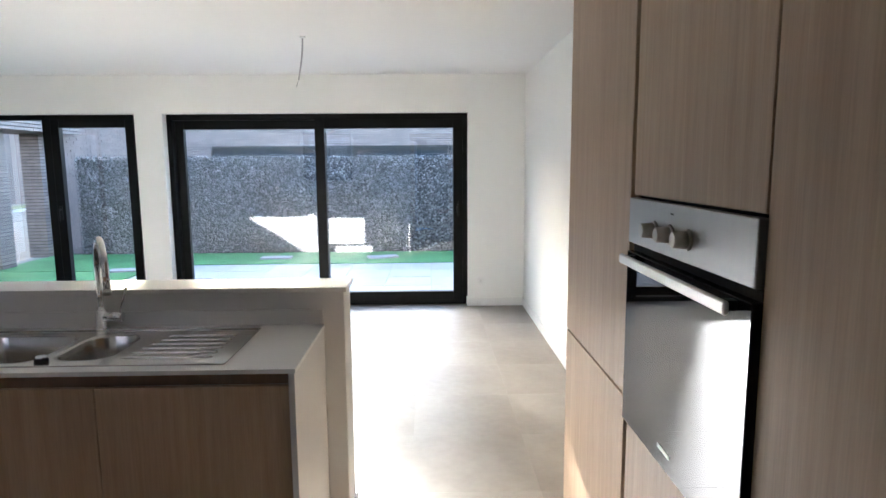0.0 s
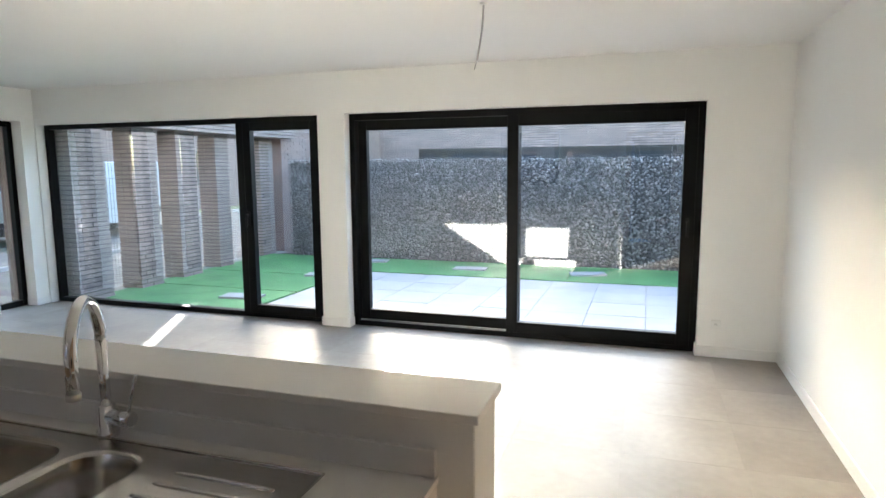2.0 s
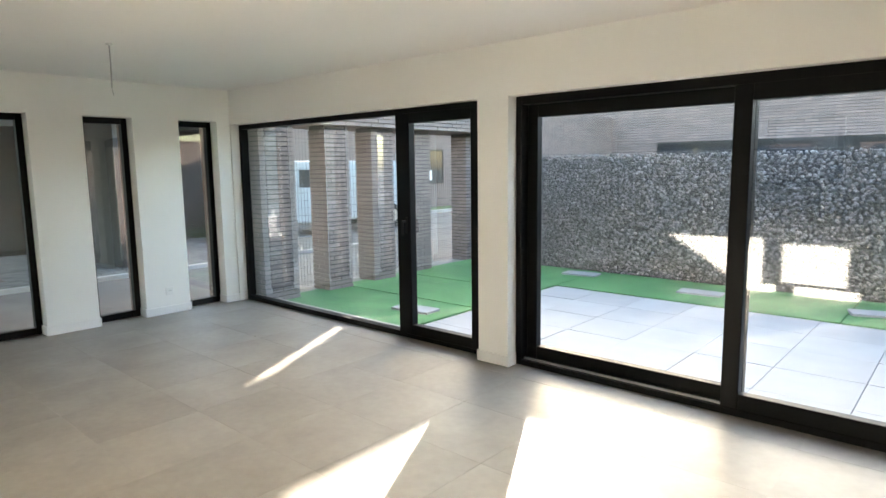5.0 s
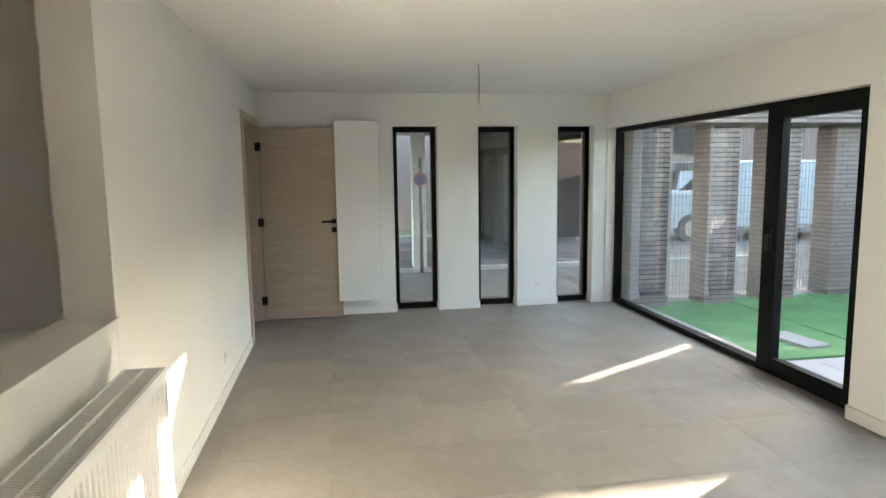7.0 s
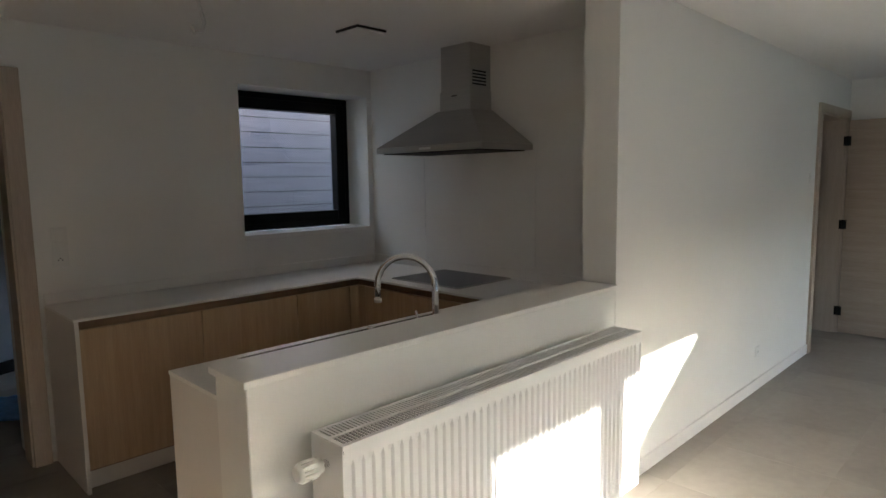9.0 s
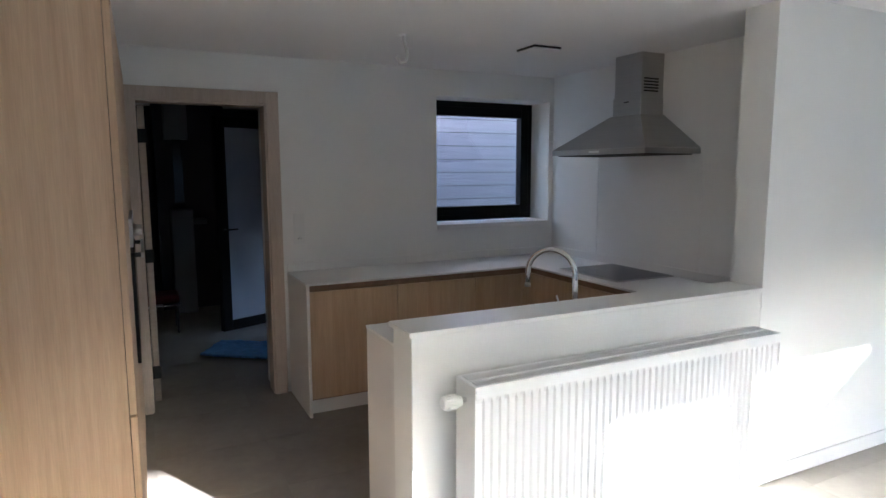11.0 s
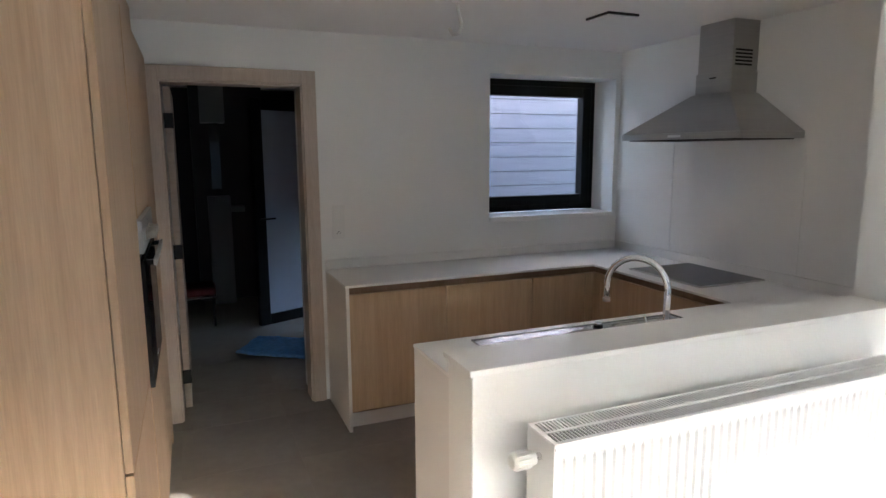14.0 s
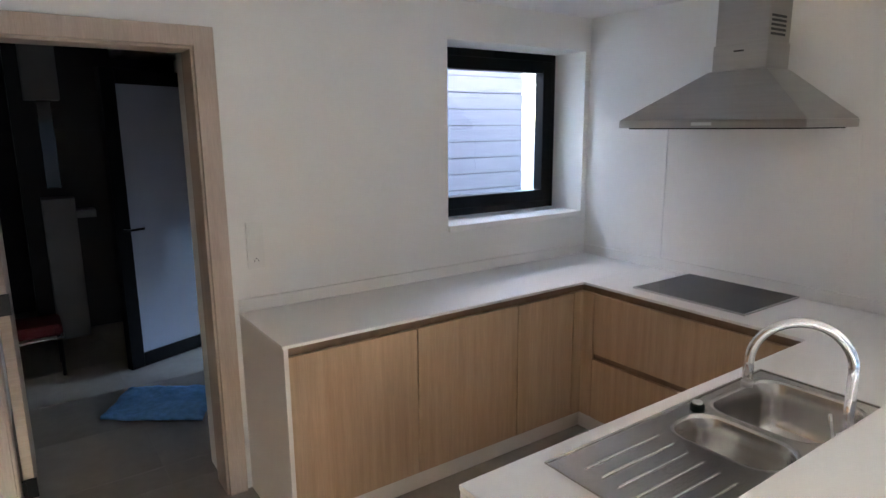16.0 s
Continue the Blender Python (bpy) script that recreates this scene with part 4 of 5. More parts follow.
# cabinets at the hall end, their colours darkened for the unlit hall
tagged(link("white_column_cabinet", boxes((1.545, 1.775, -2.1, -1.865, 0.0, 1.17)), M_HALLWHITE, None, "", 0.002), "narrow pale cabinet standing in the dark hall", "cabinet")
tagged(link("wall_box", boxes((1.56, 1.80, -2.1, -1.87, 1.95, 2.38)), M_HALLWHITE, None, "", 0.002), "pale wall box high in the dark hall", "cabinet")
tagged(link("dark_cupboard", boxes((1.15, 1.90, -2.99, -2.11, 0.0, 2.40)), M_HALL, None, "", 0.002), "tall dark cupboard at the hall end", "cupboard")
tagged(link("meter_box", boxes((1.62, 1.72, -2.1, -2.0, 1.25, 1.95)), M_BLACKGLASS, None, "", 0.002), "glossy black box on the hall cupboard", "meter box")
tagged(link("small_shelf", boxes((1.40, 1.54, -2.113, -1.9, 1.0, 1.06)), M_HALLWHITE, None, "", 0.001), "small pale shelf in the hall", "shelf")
stool = thing("stool", "low stool with a dark red seat and chrome rail", "stool")
part("seat", boxes((1.78, 2.08, -1.30, -0.95, 0.30, 0.38)), M_REDSEAT, stool, "dark red padded seat", 0.02)
bm = bm_new()
tube(bm, [(1.78, -1.30, 0.285), (1.78, -0.94, 0.285), (2.08, -0.94, 0.285), (2.08, -1.30, 0.285)], 0.01, 8)
part("rail", bm, M_CHROME, stool, "chrome rail")
for x, y in ((1.8, -1.28), (2.06, -1.28), (1.8, -0.97), (2.06, -0.97)):
    bm = bm_new()
    tube(bm, [(x, y, 0.0), (x, y, 0.29)], 0.012, 8)
    part("leg", bm, M_BLACK, stool)
bm = bm_new()
c = [Vector(p) for p in ((1.69, -0.04, 0), (1.45, -0.42, 0), (0.98, -0.10, 0), (1.19, 0.33, 0))]
n = 16
g = [[None] * (n + 1) for _ in range(n + 1)]
for i in range(n + 1):
    for j in range(n + 1):
        u, v = i / n, j / n
        p = (c[0] * (1 - u) + c[1] * u) * (1 - v) + (c[3] * (1 - u) + c[2] * u) * v
        p += Vector((noise.noise(p * 4) * 0.03, noise.noise(p * 5 + Vector((9, 0, 0))) * 0.03, 0))
        g[i][j] = bm.verts.new((p.x, p.y, 0.012 + 0.02 * abs(noise.noise(p * 9)) + 0.01 * abs(noise.noise(p * 20))))
for i in range(n):
    for j in range(n):
        bm.faces.new((g[i][j], g[i + 1][j], g[i + 1][j + 1], g[i][j + 1])).smooth = True
r = bmesh.ops.extrude_face_region(bm, geom=bm.faces[:])
for v in r["geom"]:
    if isinstance(v, bmesh.types.BMVert):
        v.co.z = 0.001
tagged(link("floor_cloth", bm, M_CLOTH), "crumpled light blue cloth lying on the hall floor", "cloth")

# ---- outside: ground and garden ----
structure("ground", boxes((-400, 400, -400, 400, -0.35, -0.20)), M_ASPHALT, "grey asphalt ground to the horizon", "ground")
structure("patio_bed", boxes((-2.62, 4.2, 7.87, 10.72, -0.20, -0.075)), M_SAND, "sand bed under the patio slabs", "ground")
structure("garden_soil", boxes((-5.3, -2.64, 7.87, 12.3, -0.20, -0.062), (-2.64, 4.2, 10.73, 12.3, -0.20, -0.062)), M_SOIL, "dark soil under the turf", "ground")
turf = thing("turf", "bright green artificial turf laid in rolls with open seams", "artificial turf", kind="structure")


def turf_roll(x0, x1, y0, y1, seed):
    """A roll of turf with a slightly wavy outline and lifted edge."""
    rng, n = random.Random(seed), 26
    bm = bmesh.new()
    ring = []
    for a, b in (((x0, y0), (x1, y0)), ((x1, y0), (x1, y1)), ((x1, y1), (x0, y1)), ((x0, y1), (x0, y0))):
        for k in range(n):
            u = k / n
            ring.append((a[0] * (1 - u) + b[0] * u + rng.uniform(-0.006, 0.006), a[1] * (1 - u) + b[1] * u + rng.uniform(-0.006, 0.006)))
    top = [bm.verts.new((x, y, -0.043 + rng.uniform(0, 0.004))) for x, y in ring]
    low = [bm.verts.new((x, y, -0.0615)) for x, y in ring]
    for k in range(len(ring)):
        m_ = (k + 1) % len(ring)
        bm.faces.new((low[k], low[m_], top[m_], top[k]))
    bm.faces.new(top)
    part("roll", bm, M_TURF, turf)


turf_roll(-4.93, -2.645, 7.95, 9.02, 1)
turf_roll(-4.96, -2.64, 9.045, 10.20, 2)
turf_roll(-4.98, -2.65, 10.225, 12.0, 3)
turf_roll(-2.63, 0.55, 10.74, 12.0, 4)
turf_roll(0.565, 4.2, 10.735, 12.0, 5)
structure("gravel_strip", boxes((-5.34, -4.90, 7.9, 12.4, -0.20, -0.05)), M_GRAVEL, "pale gravel strip between the pillars", "gravel")
GY, GZ = 12.0, 1.665
gab = thing("gabion_wall", "long gabion wall of grey stones behind wire mesh", "gabion wall")
# solid filler whose dark colour gives the shade between the stones
part("core", boxes((-4.55, 4.5, GY + 0.07, GY + 0.28, -0.05, GZ - 0.05)), M_GABCORE, gab, "dark block standing for the shade between the stones")


def stones(x0, x1, y, z0, z1, size=0.042):
    verts, faces = [], []
    base = bmesh.new()
    bmesh.ops.create_icosphere(base, subdivisions=1, radius=0.5)
    bv = [tuple(v.co) for v in base.verts]
    bf = [tuple(v.index for v in f.verts) for f in base.faces]
    base.free()
    rng = random.Random(4)
    z, row = z0 + size / 2, 0
    while z < z1:
        x = x0 + (row % 2) * size / 2
        while x < x1:
            sx, sy, sz = (size * rng.uniform(0.95, 1.5) for _ in range(3))
            sz *= 0.7
            a = rng.uniform(-0.9, 0.9)
            ox, oy, oz = x + rng.uniform(-0.015, 0.015), y + 0.045 + rng.uniform(-0.012, 0.03), z + rng.uniform(-0.012, 0.012)
            k = len(verts)
            for vx, vy, vz in bv:
                w = 1 + rng.uniform(-0.16, 0.16)
                px_, pz_ = vx * sx * w, vz * sz * w
                verts.append((ox + px_ * math.cos(a) - pz_ * math.sin(a), oy + vy * sy * w * 0.8, oz + px_ * math.sin(a) + pz_ * math.cos(a)))
            faces += [tuple(i + k for i in f) for f in bf]
            x += size * rng.uniform(1.0, 1.25)
        z += size * 0.78
        row += 1
    me = bpy.data.meshes.new("stones")
    me.from_pydata(verts, [], faces)
    me.materials.append(M_STONE)
    ob = new("stones", me)
    return ob


st = stones(-4.55, 4.4, GY, -0.05, GZ)
st.parent = gab
tagged(st, "mixed grey gabion stones", kind="stuff")
wire = bm_new()
x = -4.55
while x < 4.45:
    bx(wire, x, x + 0.004, GY - 0.008, GY - 0.004, -0.04, GZ + 0.02)
    x += 0.10
z = -0.02
while z < GZ + 0.02:
    bx(wire, -4.55, 4.45, GY - 0.012, GY - 0.008, z, z + 0.004)
    z += 0.05
x = -4.55
while x < 4.45:
    bx(wire, x, x + 0.004, GY - 0.008, GY + 0.3, GZ + 0.016, GZ + 0.02)
    x += 0.10
tagged(part("wire_mesh", wire, M_WIRE, gab, "galvanised wire mesh"), kind="stuff")

# ---- brick screen: pillars and beam ----
PIL = ((-4.71, 7.705, 8.19), (-4.73, 8.655, 9.05), (-4.78, 9.48, 9.89), (-4.87, 10.43, 10.76), (-4.97, 11.74, 12.15))
PD = 0.335
PH = 2.06
BEAM_TOP = 2.57
CH = 0.0555
brick_mesh = {}


def brick(parent, cx, cy, cz, length, along):
    key = (round(length, 3), along)
    if key not in brick_mesh:
        l, d = (length - 0.008) / 2, 0.045
        bm = boxes((-l, l, -d, d, -0.0215, 0.0215)) if along == "x" else boxes((-d, d, -l, l, -0.0215, 0.0215))
        brick_mesh[key] = mesh_of("brick", bm, M_BRICK)
    rng = brick_rng
    return piece("brick", brick_mesh[key], parent, (cx + rng.uniform(-0.003, 0.003) * (along == "y"), cy + rng.uniform(-0.003, 0.003) * (along == "x"), cz), rng.uniform(-0.006, 0.006))


brick_rng = random.Random(11)
screen_things = []
for xf, y0, y1 in PIL:
    p = thing("brick_pillar", "square pillar of thin grey-violet bricks", "brick pillar", "brick pillars beside the garden")
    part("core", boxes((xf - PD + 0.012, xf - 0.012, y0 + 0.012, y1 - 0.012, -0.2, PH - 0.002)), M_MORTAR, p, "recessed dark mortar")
    screen_things.append((p, xf, y0, y1))
beam = thing("brick_beam", "brick beam across the top of the pillars", "brick beam")
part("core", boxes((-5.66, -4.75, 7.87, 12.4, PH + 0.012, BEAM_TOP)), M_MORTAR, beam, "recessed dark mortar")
part("soffit", boxes((-5.64, -4.77, 7.87, 12.4, PH, PH + 0.011)), M_BRICKFAR, beam, "brown soffit")

sw = thing("brick_side_wall", "brick wall continuing past the gabion", "wall")
part("wall", boxes((-5.33, -4.97, 12.42, 19.0, -0.2, BEAM_TOP)), M_BRICKFAR, sw)

# mesh fence between the pillars
fence = thing("mesh_fence", "fine grey wire fence behind the brick pillars", "fence")
bm = bm_new()
y = 7.9
while y < 12.3:
    bx(bm, -5.26, -5.256, y, y + 0.004, -0.15, PH)
    y += 0.05
z = -0.1
while z < PH:
    bx(bm, -5.256, -5.252, 7.9, 12.3, z, z + 0.005)
    z += 0.10
tagged(part("wires", bm, M_WIRE, fence), kind="stuff")

# ---- neighbours and street ----
def far_building(name, label, x0, x1, y0, y1, z1, mat, openings, face):
    """A building with windows set into the face towards the camera (y- or x+)."""
    h = thing(name, label, "building")
    part("wall", boxes((x0, x1, y0, y1, -0.2, z1)), mat, h)
    part("roof_edge", boxes((x0 - 0.1, x1 + 0.1, y0 - 0.1, y1 + 0.1, z1, z1 + 0.12)), M_BLACK, h)
    for a, b, za, zb in openings:
        wob = new("window")
        wob.parent = h
        if face == "y":
            part("frame", boxes((a, a + 0.07, y0 - 0.03, y0 - 0.002, za, zb), (b - 0.07, b, y0 - 0.03, y0 - 0.002, za, zb), (a + 0.07, b - 0.07, y0 - 0.03, y0 - 0.002, za, za + 0.07), (a + 0.07, b - 0.07, y0 - 0.03, y0 - 0.002, zb - 0.07, zb)), M_BLACK, wob)
            part("glass", boxes((a + 0.07, b - 0.07, y0 - 0.02, y0 - 0.004, za + 0.07, zb - 0.07)), M_TINT, wob)
        else:
            part("frame", boxes((x1 + 0.002, x1 + 0.03, a, a + 0.07, za, zb), (x1 + 0.002, x1 + 0.03, b - 0.07, b, za, zb), (x1 + 0.002, x1 + 0.03, a + 0.07, b - 0.07, za, za + 0.07), (x1 + 0.002, x1 + 0.03, a + 0.07, b - 0.07, zb - 0.07, zb)), M_BLACK, wob)
            part("glass", boxes((x1 + 0.004, x1 + 0.02, a + 0.07, b - 0.07, za + 0.07, zb - 0.07)), M_TINT, wob)
    return h


def brick_rows(parent, x0, x1, y, z0, z1, name="brick_courses", course=0.056, length=0.24):
    """Thin courses of far bricks on a face towards -y, in one mesh."""
    verts, faces = [], []
    rng = random.Random(5)
    z, row = z0, 0
    while z < z1:
        x = x0 - (row % 2) * length / 2
        while x < x1:
            a, b = max(x, x0) + 0.005, min(x + length, x1) - 0.005
            if b - a > 0.02:
                d, k = rng.uniform(0.008, 0.016), len(verts)
                verts += [(a, y - d, z + 0.005), (b, y - d, z + 0.005), (b, y - d, z + course - 0.006), (a, y - d, z + course - 0.006), (a, y, z + 0.005), (b, y, z + 0.005), (b, y, z + course - 0.006), (a, y, z + course - 0.006)]
                faces += [(k, k + 1, k + 2, k + 3), (k + 4, k + 5, k + 1, k), (k + 3, k + 2, k + 6, k + 7), (k + 1, k + 5, k + 6, k + 2), (k + 4, k, k + 3, k + 7)]
            x += length
        z += course
        row += 1
    me = bpy.data.meshes.new(name)
    me.from_pydata(verts, [], faces)
    me.materials.append(M_BRICKFAR)
    ob = new(name, me)
    ob.parent = parent
    return tagged(ob, kind="stuff")


verts, faces = [], []
rng = random.Random(15)
z, row = 1.2, 0
while z < BEAM_TOP:
    y = 12.42 - (row % 2) * 0.11
    while y < 17.0:
        a, b, d, k = max(y, 12.42) + 0.004, y + 0.216, rng.uniform(0.006, 0.014), len(verts)
        verts += [(-4.97 + d, a, z), (-4.97 + d, b, z), (-4.97 + d, b, z + 0.045), (-4.97 + d, a, z + 0.045), (-4.97, a, z), (-4.97, b, z), (-4.97, b, z + 0.045), (-4.97, a, z + 0.045)]
        faces += [(k, k + 1, k + 2, k + 3), (k + 3, k + 2, k + 6, k + 7), (k, k + 4, k + 5, k + 1), (k, k + 3, k + 7, k + 4)]
        y += 0.22
    z += CH
    row += 1
me = bpy.data.meshes.new("brick_courses")
me.from_pydata(verts, [], faces)
me.materials.append(M_BRICKFAR)
bc = new("brick_courses", me)
bc.parent = sw
tagged(bc, kind="stuff")
BY = 17.0
nb = far_building("neighbour_building", "low brown brick building behind the gabion wall", -7.0, 9.0, BY, BY + 6, 3.3, M_MORTAR, ((-3.9, -0.9, 0.6, 1.93), (-0.3, 3.3, 0.6, 1.93)), "y")
brick_rows(nb, -7.0, 9.0, BY, 1.98, 3.3)
brick_rows(nb, -7.0, -3.9, BY, 0.9, 1.98, "brick_courses")
brick_rows(nb, 3.3, 6.0, BY, 0.9, 1.98, "brick_courses")
yd = thing("garden_side_wall", "brown brick wall closing the garden", "wall")
part("wall", boxes((4.25, 4.5, 7.87, 12.4, -0.2, 2.3)), M_BRICKFAR, yd)

# street side
sb = far_building("street_building", "low brick building across the street with a dark window", -19.0, -16.0, 5.9, 26.0, 3.4, M_BRICKFAR, ((13.5, 15.4, 2.0, 2.9), (22.3, 23.7, 0.84, 2.25)), "x")
part("curtain", boxes((-15.975, -15.972, 22.45, 22.95, 0.95, 1.4)), M_WHITE, sb, "white curtain")
part("eaves_band", boxes((-15.999, -15.9, 6.5, 26.0, 2.95, 3.25)), M_RENDER, sb, "cream band under the roof")
structure("street_verge", boxes((-16.0, -14.2, 6.0, 30.0, -0.20, -0.14)), M_GRASS, "narrow rough grass verge", "grass")
structure("kerb", boxes((-14.2, -14.05, 6.0, 30.0, -0.20, -0.09)), M_CONCRETE, "pale concrete kerb", "kerb")
structure("yard_paving", boxes((-15.9, -8.93, 1.5, 13.0, -0.20, -0.15)), M_COBBLE, "grey paver yard beyond the kerb", "pavement")
pav = thing("paver_rows", "rows of grey concrete pavers in the yard", "pavement", kind="structure")
verts, faces = [], []
rng = random.Random(3)
x = -12.9
while x < -8.95:
    y = 4.6 + rng.uniform(0, 0.1)
    while y < 10.5:
        a, k = 0.19, len(verts)
        z = -0.142 + rng.uniform(-0.003, 0.003)
        verts += [(x, y, z), (x + 0.09, y, z), (x + 0.09, y + a, z), (x, y + a, z), (x - 0.006, y - 0.006, -0.152), (x + 0.096, y - 0.006, -0.152), (x + 0.096, y + a + 0.006, -0.152), (x - 0.006, y + a + 0.006, -0.152)]
        faces += [(k, k + 1, k + 2, k + 3), (k + 4, k + 5, k + 1, k), (k + 5, k + 6, k + 2, k + 1), (k + 6, k + 7, k + 3, k + 2), (k + 7, k + 4, k, k + 3)]
        y += 0.205
    x += 0.107
me = bpy.data.meshes.new("pavers")
me.from_pydata(verts, [], faces)
me.materials.append(M_COBBLE)
pv = new("pavers", me)
pv.parent = pav
tagged(pv, kind="stuff")

van = thing("van", "white delivery van parked in the street", "van", at=(-12.4, 14.55, -0.2))
part("body", boxes((-0.95, 0.95, -1.7, 2.6, 0.35, 1.92)), M_VAN, van, bevel=0.06, seg=2)
part("bonnet", boxes((-0.93, 0.93, -2.75, -1.65, 0.35, 1.25)), M_VAN, van, bevel=0.08, seg=2)
bm = bm_new()
q = [bm.verts.new(p) for p in ((-0.88, -2.3, 1.2), (0.88, -2.3, 1.2), (0.88, -1.6, 1.8), (-0.88, -1.6, 1.8), (-0.88, -1.6, 1.2), (0.88, -1.6, 1.2))]
for f in ((0, 1, 2, 3), (0, 3, 4), (1, 5, 2), (0, 4, 5, 1)):
    bm.faces.new([q[i] for i in f])
part("windscreen", bm, M_TINT, van)
part("side_window", boxes((0.951, 0.957, -1.5, -0.8, 1.25, 1.7)), M_TINT, van)
part("bumper", boxes((-0.95, 0.95, -2.85, -2.7, 0.3, 0.6)), M_BLACK, van)
part("bumper", boxes((-0.95, 0.95, 2.58, 2.7, 0.3, 0.6)), M_BLACK, van)
for x, y in ((0.87, -1.95), (-0.87, -1.95), (0.87, 1.7), (-0.87, 1.7)):
    wh = new("wheel")
    wh.parent = van
    bm = bm_new()
    tube(bm, [(x - 0.11, y, 0.35), (x - 0.1, y, 0.35), (x + 0.1, y, 0.35), (x + 0.11, y, 0.35)], [0.30, 0.35, 0.35, 0.30], 24)
    part("tyre", bm, M_TYRE, wh)
    bm = bm_new()
    tube(bm, [(x - 0.115, y, 0.35), (x + 0.115, y, 0.35)], 0.2, 16)
    part("rim", bm, M_HANDLE, wh)

def tree(at, height, crown, radii, leaves, seed):
    """A tapered trunk with limbs and a loose crown of leaves, added out of view to filter sun."""
    t = thing("tree", "unseen tree added to thin the sun through the sliding door", "tree", at=at)
    rng = random.Random(seed)
    bm = bm_new()
    tube(bm, [(0, 0, 0), (0.08, 0.05, height * 0.4), (0, 0, height * 0.8), (0.1, 0, height)], [0.22, 0.17, 0.09, 0.03], 10)
    for k in range(9):
        a, z = k * 2.4, height * (0.72 + 0.03 * k)
        tip = (crown[0] + radii[0] * 0.8 * math.cos(a), crown[1] + radii[1] * 0.8 * math.sin(a), z + 0.9)
        tube(bm, [(0, 0, z), (tip[0] * 0.5, tip[1] * 0.5, z + 0.55), tip], [0.05, 0.03, 0.012], 6)
    part("trunk", bm, M_SOFFIT, t, "brown trunk and limbs")
    verts, faces = [], []
    while len(faces) < leaves:
        p = Vector([rng.uniform(-1, 1) for _ in range(3)])
        if p.length > 1 or noise.noise(p * 2.3) < -0.18:
            continue
        c_ = Vector((crown[0] + p.x * radii[0], crown[1] + p.y * radii[1], crown[2] + p.z * radii[2]))
        u = Vector([rng.uniform(-1, 1) for _ in range(3)]).normalized()
        w_ = u.orthogonal().normalized()
        sz = rng.uniform(0.09, 0.16)
        k = len(verts)
        verts += [tuple(c_ + u * sz), tuple(c_ + w_ * sz * 0.5), tuple(c_ - u * sz), tuple(c_ - w_ * sz * 0.5)]
        faces.append((k, k + 1, k + 2, k + 3))
    me = bpy.data.meshes.new("crown")
    me.from_pydata(verts, [], faces)
    me.materials.append(M_LEAF)
    ob = new("crown", me)
    ob.parent = t
    tagged(ob, "thin green leaves", kind="stuff")
    return t


# added out of view: its leaves soften the sun entering the sliding door
tree((-17.35, 43.2, -0.2), 13.5, (0, 0, 13.2), (2.15, 1.9, 2.9), 6000, 8)
# added out of view, as high as needed to cut the sun strip on the turf
far_building("sun_stop_block", "unseen brick block added to keep a sun strip off the turf", -28.0, -21.5, 43.0, 44.0, 11.55, M_BRICKFAR, ((-27.0, -25.0, 1.0, 2.6), (-24.5, -22.5, 1.0, 2.6)), "y")

# hidden behind the street, added so that low sun misses the yard
tall = far_building("tall_sun_stop", "unseen tall brick block added to shade the yard from low sun", -44.0, -17.5, 30.0, 31.0, 12.5, M_BRICKFAR, ((-30.0, -28.0, 1.0, 2.6), (-24.0, -22.0, 1.0, 2.6), (-30.0, -28.0, 4.4, 6.0), (-24.0, -22.0, 4.4, 6.0)), "y")

# covered yard west of the narrow windows
structure("carport_roof", boxes((-13.5, -5.36, 1.5, 7.7, 2.45, 2.75)), M_CONCRETE, "pale concrete carport ceiling", "ceiling")
structure("carport_fascia", boxes((-5.9, -5.36, 1.5, 7.7, 2.38, 2.449)), M_SOFFIT, "brown timber soffit board", "soffit")
for x, y in ((-9.12, 5.84), (-12.6, 7.6), (-11.8, 3.6)):
    tagged(link("concrete_column", boxes((x - 0.12, x + 0.12, y - 0.12, y + 0.12, -0.2, 2.449)), M_CONCRETE, None, "", 0.01), "square pale concrete column holding the carport", "column", "columns of the carport")
gw = thing("garage_wall", "dark recessed garage wall behind the carport", "garage")
part("wall", boxes((-13.4, -13.2, 6.9, 12.4, -0.2, 2.44)), M_DARK, gw)
part("wall", boxes((-13.4, -9.6, 8.0, 8.2, -0.2, 2.44)), M_DARK, gw)
part("roof", boxes((-13.5, -9.4, 7.71, 12.5, 2.45, 2.75)), M_DARK, gw, "dark flat roof with a brown edge")
part("fascia", boxes((-9.39, -9.34, 7.71, 12.5, 2.42, 2.75)), M_SOFFIT, gw, "brown timber fascia")
part("garage_door", boxes((-13.19, -13.15, 8.4, 12.2, -0.2, 2.40)), M_DARK, gw, "dark closed garage door")
cp = thing("cream_house", "pale rendered house wall across the yard", "building")
part("wall", boxes((-22.0, -18.0, -6.0, 6.0, -0.2, 4.2)), M_RENDER, cp)
part("door", boxes((-18.0, -17.97, 2.9, 3.9, -0.2, 2.0)), M_DARK, cp)
part("plinth", boxes((-18.0, -17.95, -6.0, 2.9, -0.2, 0.3)), M_CONCRETE, cp)
structure("yard_kerb", boxes((-8.93, -8.82, 1.5, 13.0, -0.20, -0.13)), M_CONCRETE, "pale kerb line of the yard", "kerb")
sign = thing("road_sign", "round blue and red no parking sign on a grey post", "road sign", at=(-8.78, 5.84, -0.2))
bm = bm_new()
tube(bm, [(-0.03, 0, 0), (-0.03, 0, 2.0)], 0.03, 12)
part("post", bm, M_WIRE, sign)
for nm, r, x0, m in (("rim", 0.118, 0.002, M_RED), ("face", 0.092, 0.007, M_BLUE)):
    bm = bm_new()
    tube(bm, [(x0, 0, 1.63), (x0 + 0.005, 0, 1.63)], r, 28)
    part(nm, bm, m, sign)
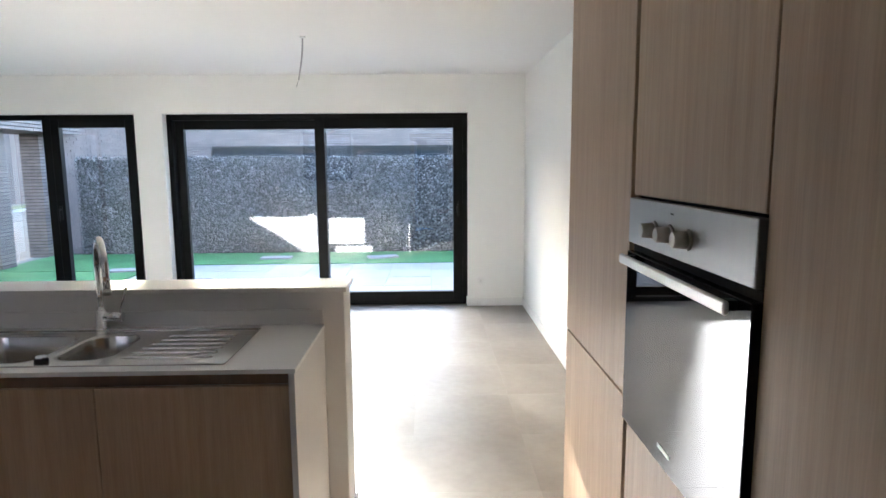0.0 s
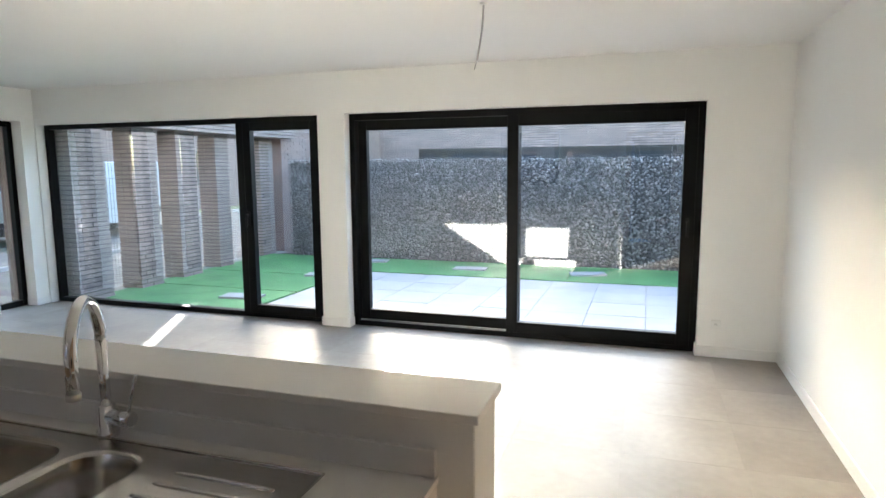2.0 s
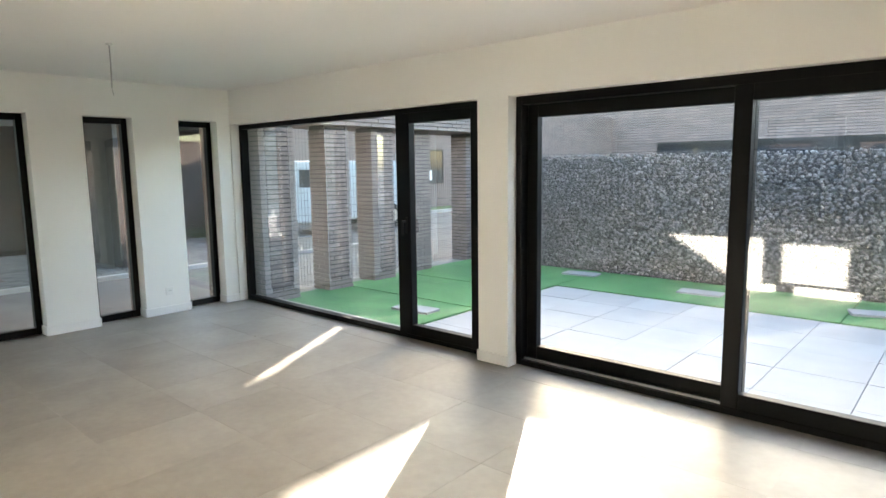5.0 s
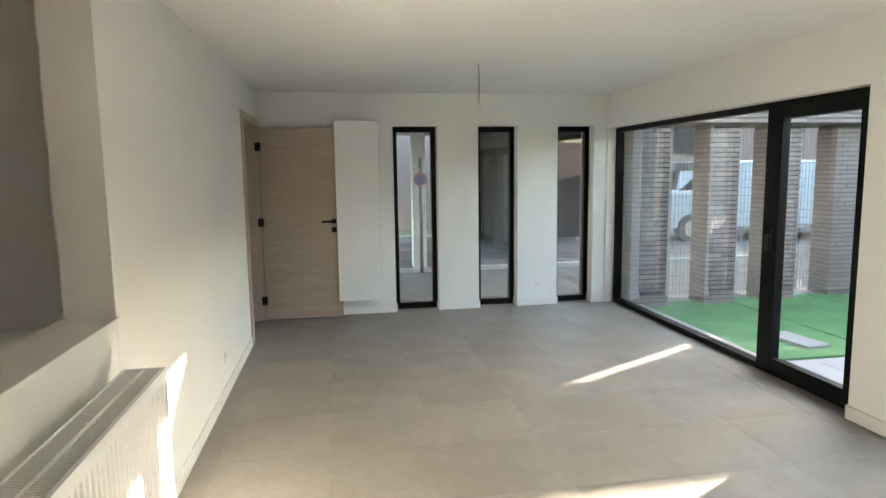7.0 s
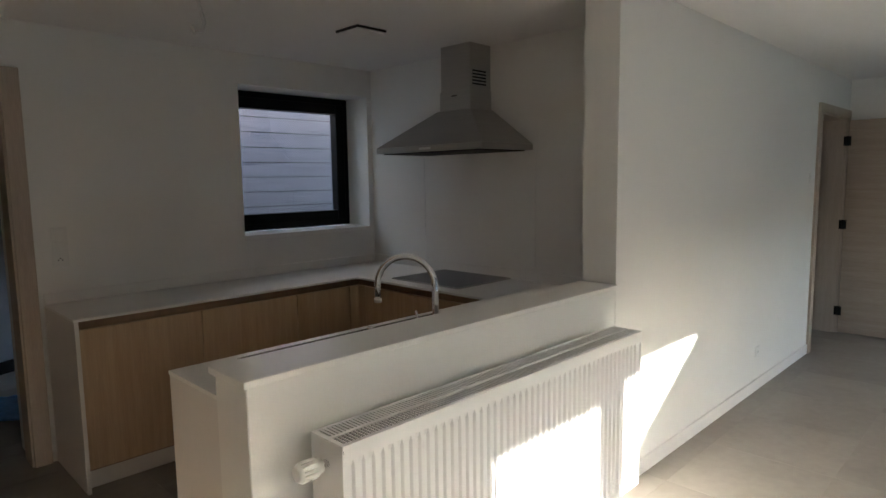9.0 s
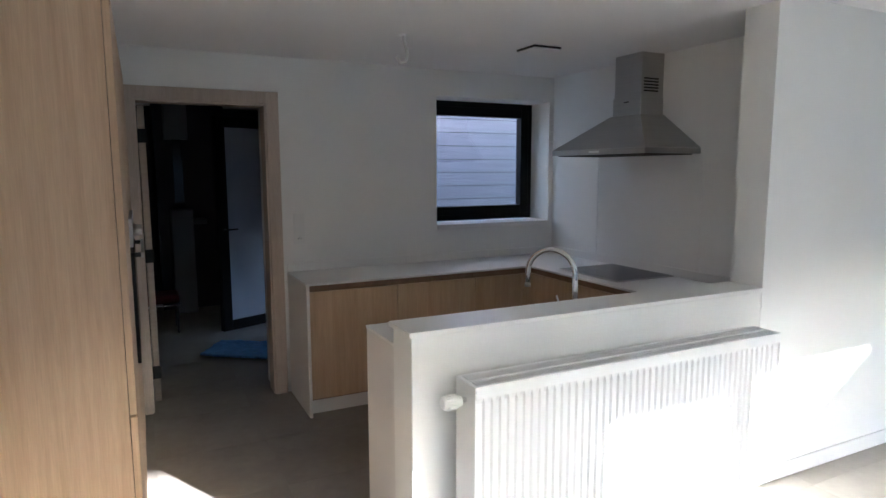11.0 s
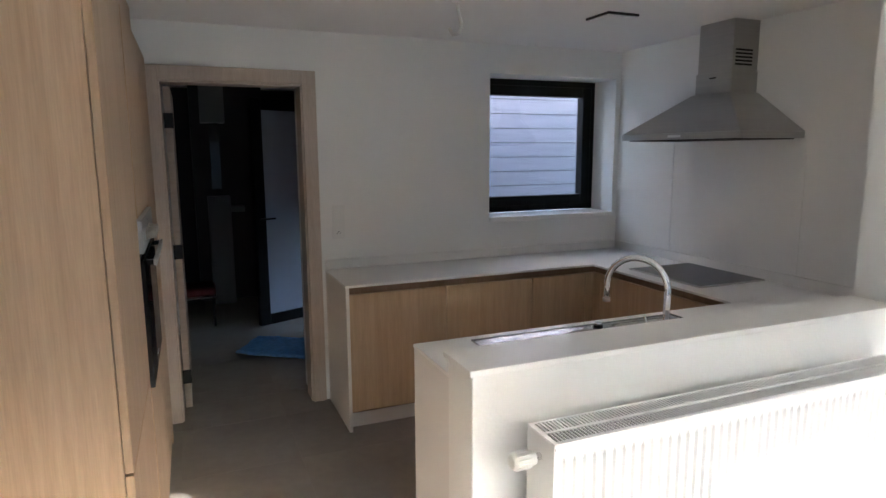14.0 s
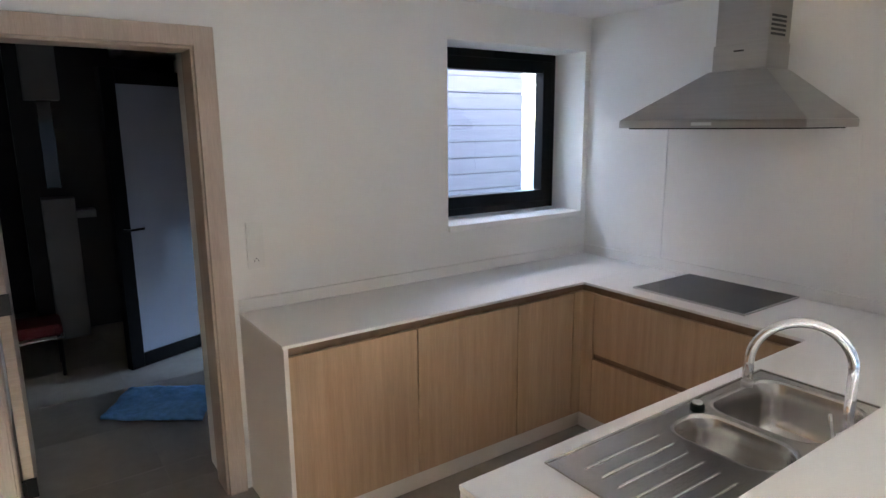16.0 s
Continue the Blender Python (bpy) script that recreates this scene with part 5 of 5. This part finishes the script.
part("slash", boxes((0.013, 0.016, -0.08, 0.08, 1.62, 1.64)), M_RED, sign)
bol = thing("marker_post", "red and white striped marker post on a black foot", "marker post", at=(-12.3, 9.42, -0.15))
for k in range(6):
    bm = bm_new()
    tube(bm, [(0, 0, 0.1 + k * 0.16), (0, 0, 0.26 + k * 0.16)], 0.045, 14)
    part("band", bm, M_RED if k % 2 else M_WHITE, bol)
part("foot", boxes((-0.2, 0.2, -0.15, 0.15, 0.0, 0.1)), M_TYRE, bol, bevel=0.01)
tagged(link("manhole_plate", boxes((-11.2, -9.7, 5.6, 6.3, -0.149, -0.13)), M_RUST, None, "", 0.004), "rusty brown ground plate", "manhole cover")

# siding outside the kitchen window
sid = thing("siding_wall", "wall of white woodgrain cement boards close to the window", "wall")
# upper part is out of view, raised to hold back sky light at the window
part("backing", boxes((-2.28, 0.28, -0.85, -0.71, -0.2, 4.4)), M_GAP, sid)

# ---- pieces ----
board = mesh_of("board", boxes((-1.28, 1.28, -0.006, 0.006, -0.0705, 0.0705)), M_SIDING)
bz = 0.6
while bz < 4.35:
    b_ = piece("board", board, sid, (-1.0, -0.70, bz))
    b_.rotation_euler = (radians(-3), 0, 0)
    bz += 0.15

flo = thing("floor_tiling", "large grey concrete-look floor tiles", "floor", kind="structure")
TS = 0.60
tile = mesh_of("tile", boxes((-TS / 2 + 0.0007, TS / 2 - 0.0007, -TS / 2 + 0.0007, TS / 2 - 0.0007, -0.012, 0.0)), M_FLOOR)
def tile_run(x0, x1, y0, y1, ox=-2.12, oy=4.35):
    i0, i1 = math.floor((x0 - ox) / TS), math.ceil((x1 - ox) / TS)
    j0, j1 = math.floor((y0 - oy) / TS), math.ceil((y1 - oy) / TS)
    for i in range(i0, i1):
        for j in range(j0, j1):
            a, b = max(x0, ox + i * TS), min(x1, ox + (i + 1) * TS)
            c_, d_ = max(y0, oy + j * TS), min(y1, oy + (j + 1) * TS)
            if b - a < 0.02 or d_ - c_ < 0.02:
                continue
            if b - a > TS - 0.001 and d_ - c_ > TS - 0.001:
                piece("tile", tile, flo, ((a + b) / 2, (c_ + d_) / 2, 0))
            else:
                me = mesh_of("tile", boxes((a - (a + b) / 2 + 0.0015, b - (a + b) / 2 - 0.0015, c_ - (c_ + d_) / 2 + 0.0015, d_ - (c_ + d_) / 2 - 0.0015, -0.012, 0.0)), M_FLOOR)
                piece("tile", me, flo, ((a + b) / 2, (c_ + d_) / 2, 0))


tile_run(-5.3, 2.9, 0.95, 7.70)
tile_run(0.45, 2.9, -3.0, 0.95)

pat = thing("patio", "patio of large pale grey concrete slabs", "patio", kind="structure")
PS = 0.60
slab = mesh_of("slab", boxes((-PS / 2 + 0.003, PS / 2 - 0.003, -PS / 2 + 0.003, PS / 2 - 0.003, -0.04, 0.0)), M_PAVE)
prng = random.Random(2)
for i in range(11):
    for j in range(5):
        piece("slab", slab, pat, (-2.60 + PS * (i + 0.5), 8.02 + PS * (j - 0.05), -0.045 + prng.uniform(-0.002, 0.002)))
for x, y, a in ((-2.75, 11.62, 0.1), (-0.97, 11.3, 0.05), (0.80, 11.3, 0.3), (-3.1, 8.55, 0.1), (-2.9, 10.2, 0.2)):
    s_ = tagged(link("loose_slab", boxes((-0.25, 0.25, -0.12, 0.12, 0, 0.03)), M_PAVE, None, "", 0.003), "loose pale slab lying on the turf", "paving slab", "loose slabs on the turf")
    s_.location, s_.rotation_euler = (x, y, -0.045), (0, 0, a)

for p, xf, y0, y1 in screen_things:
    z, row = -0.02, 0
    w = y1 - y0
    while z < PH - 0.03:
        if row % 2 == 0:
            for k in range(2):
                brick(p, xf - 0.045, y0 + w * (k + 0.5) / 2, z, w / 2, "y")
            brick(p, xf - 0.09 - (PD - 0.09) / 2, y0 + 0.045, z, PD - 0.09, "x")
            brick(p, xf - 0.09 - (PD - 0.09) / 2, y1 - 0.045, z, PD - 0.09, "x")
        else:
            brick(p, xf - 0.045, y0 + w / 2, z, w - 0.18, "y")
            for yy in (y0 + 0.045, y1 - 0.045):
                brick(p, xf - PD * 0.3, yy, z, PD * 0.6, "x")
                brick(p, xf - PD * 0.8, yy, z, PD * 0.4, "x")
        z += CH
        row += 1
z, row = PH + 0.025, 0
while z < BEAM_TOP:
    y = 7.87 - (row % 2) * 0.1
    while y < 12.4:
        brick(beam, -4.725, y + 0.11, z, 0.22, "y")
        y += 0.22
    z += CH
    row += 1
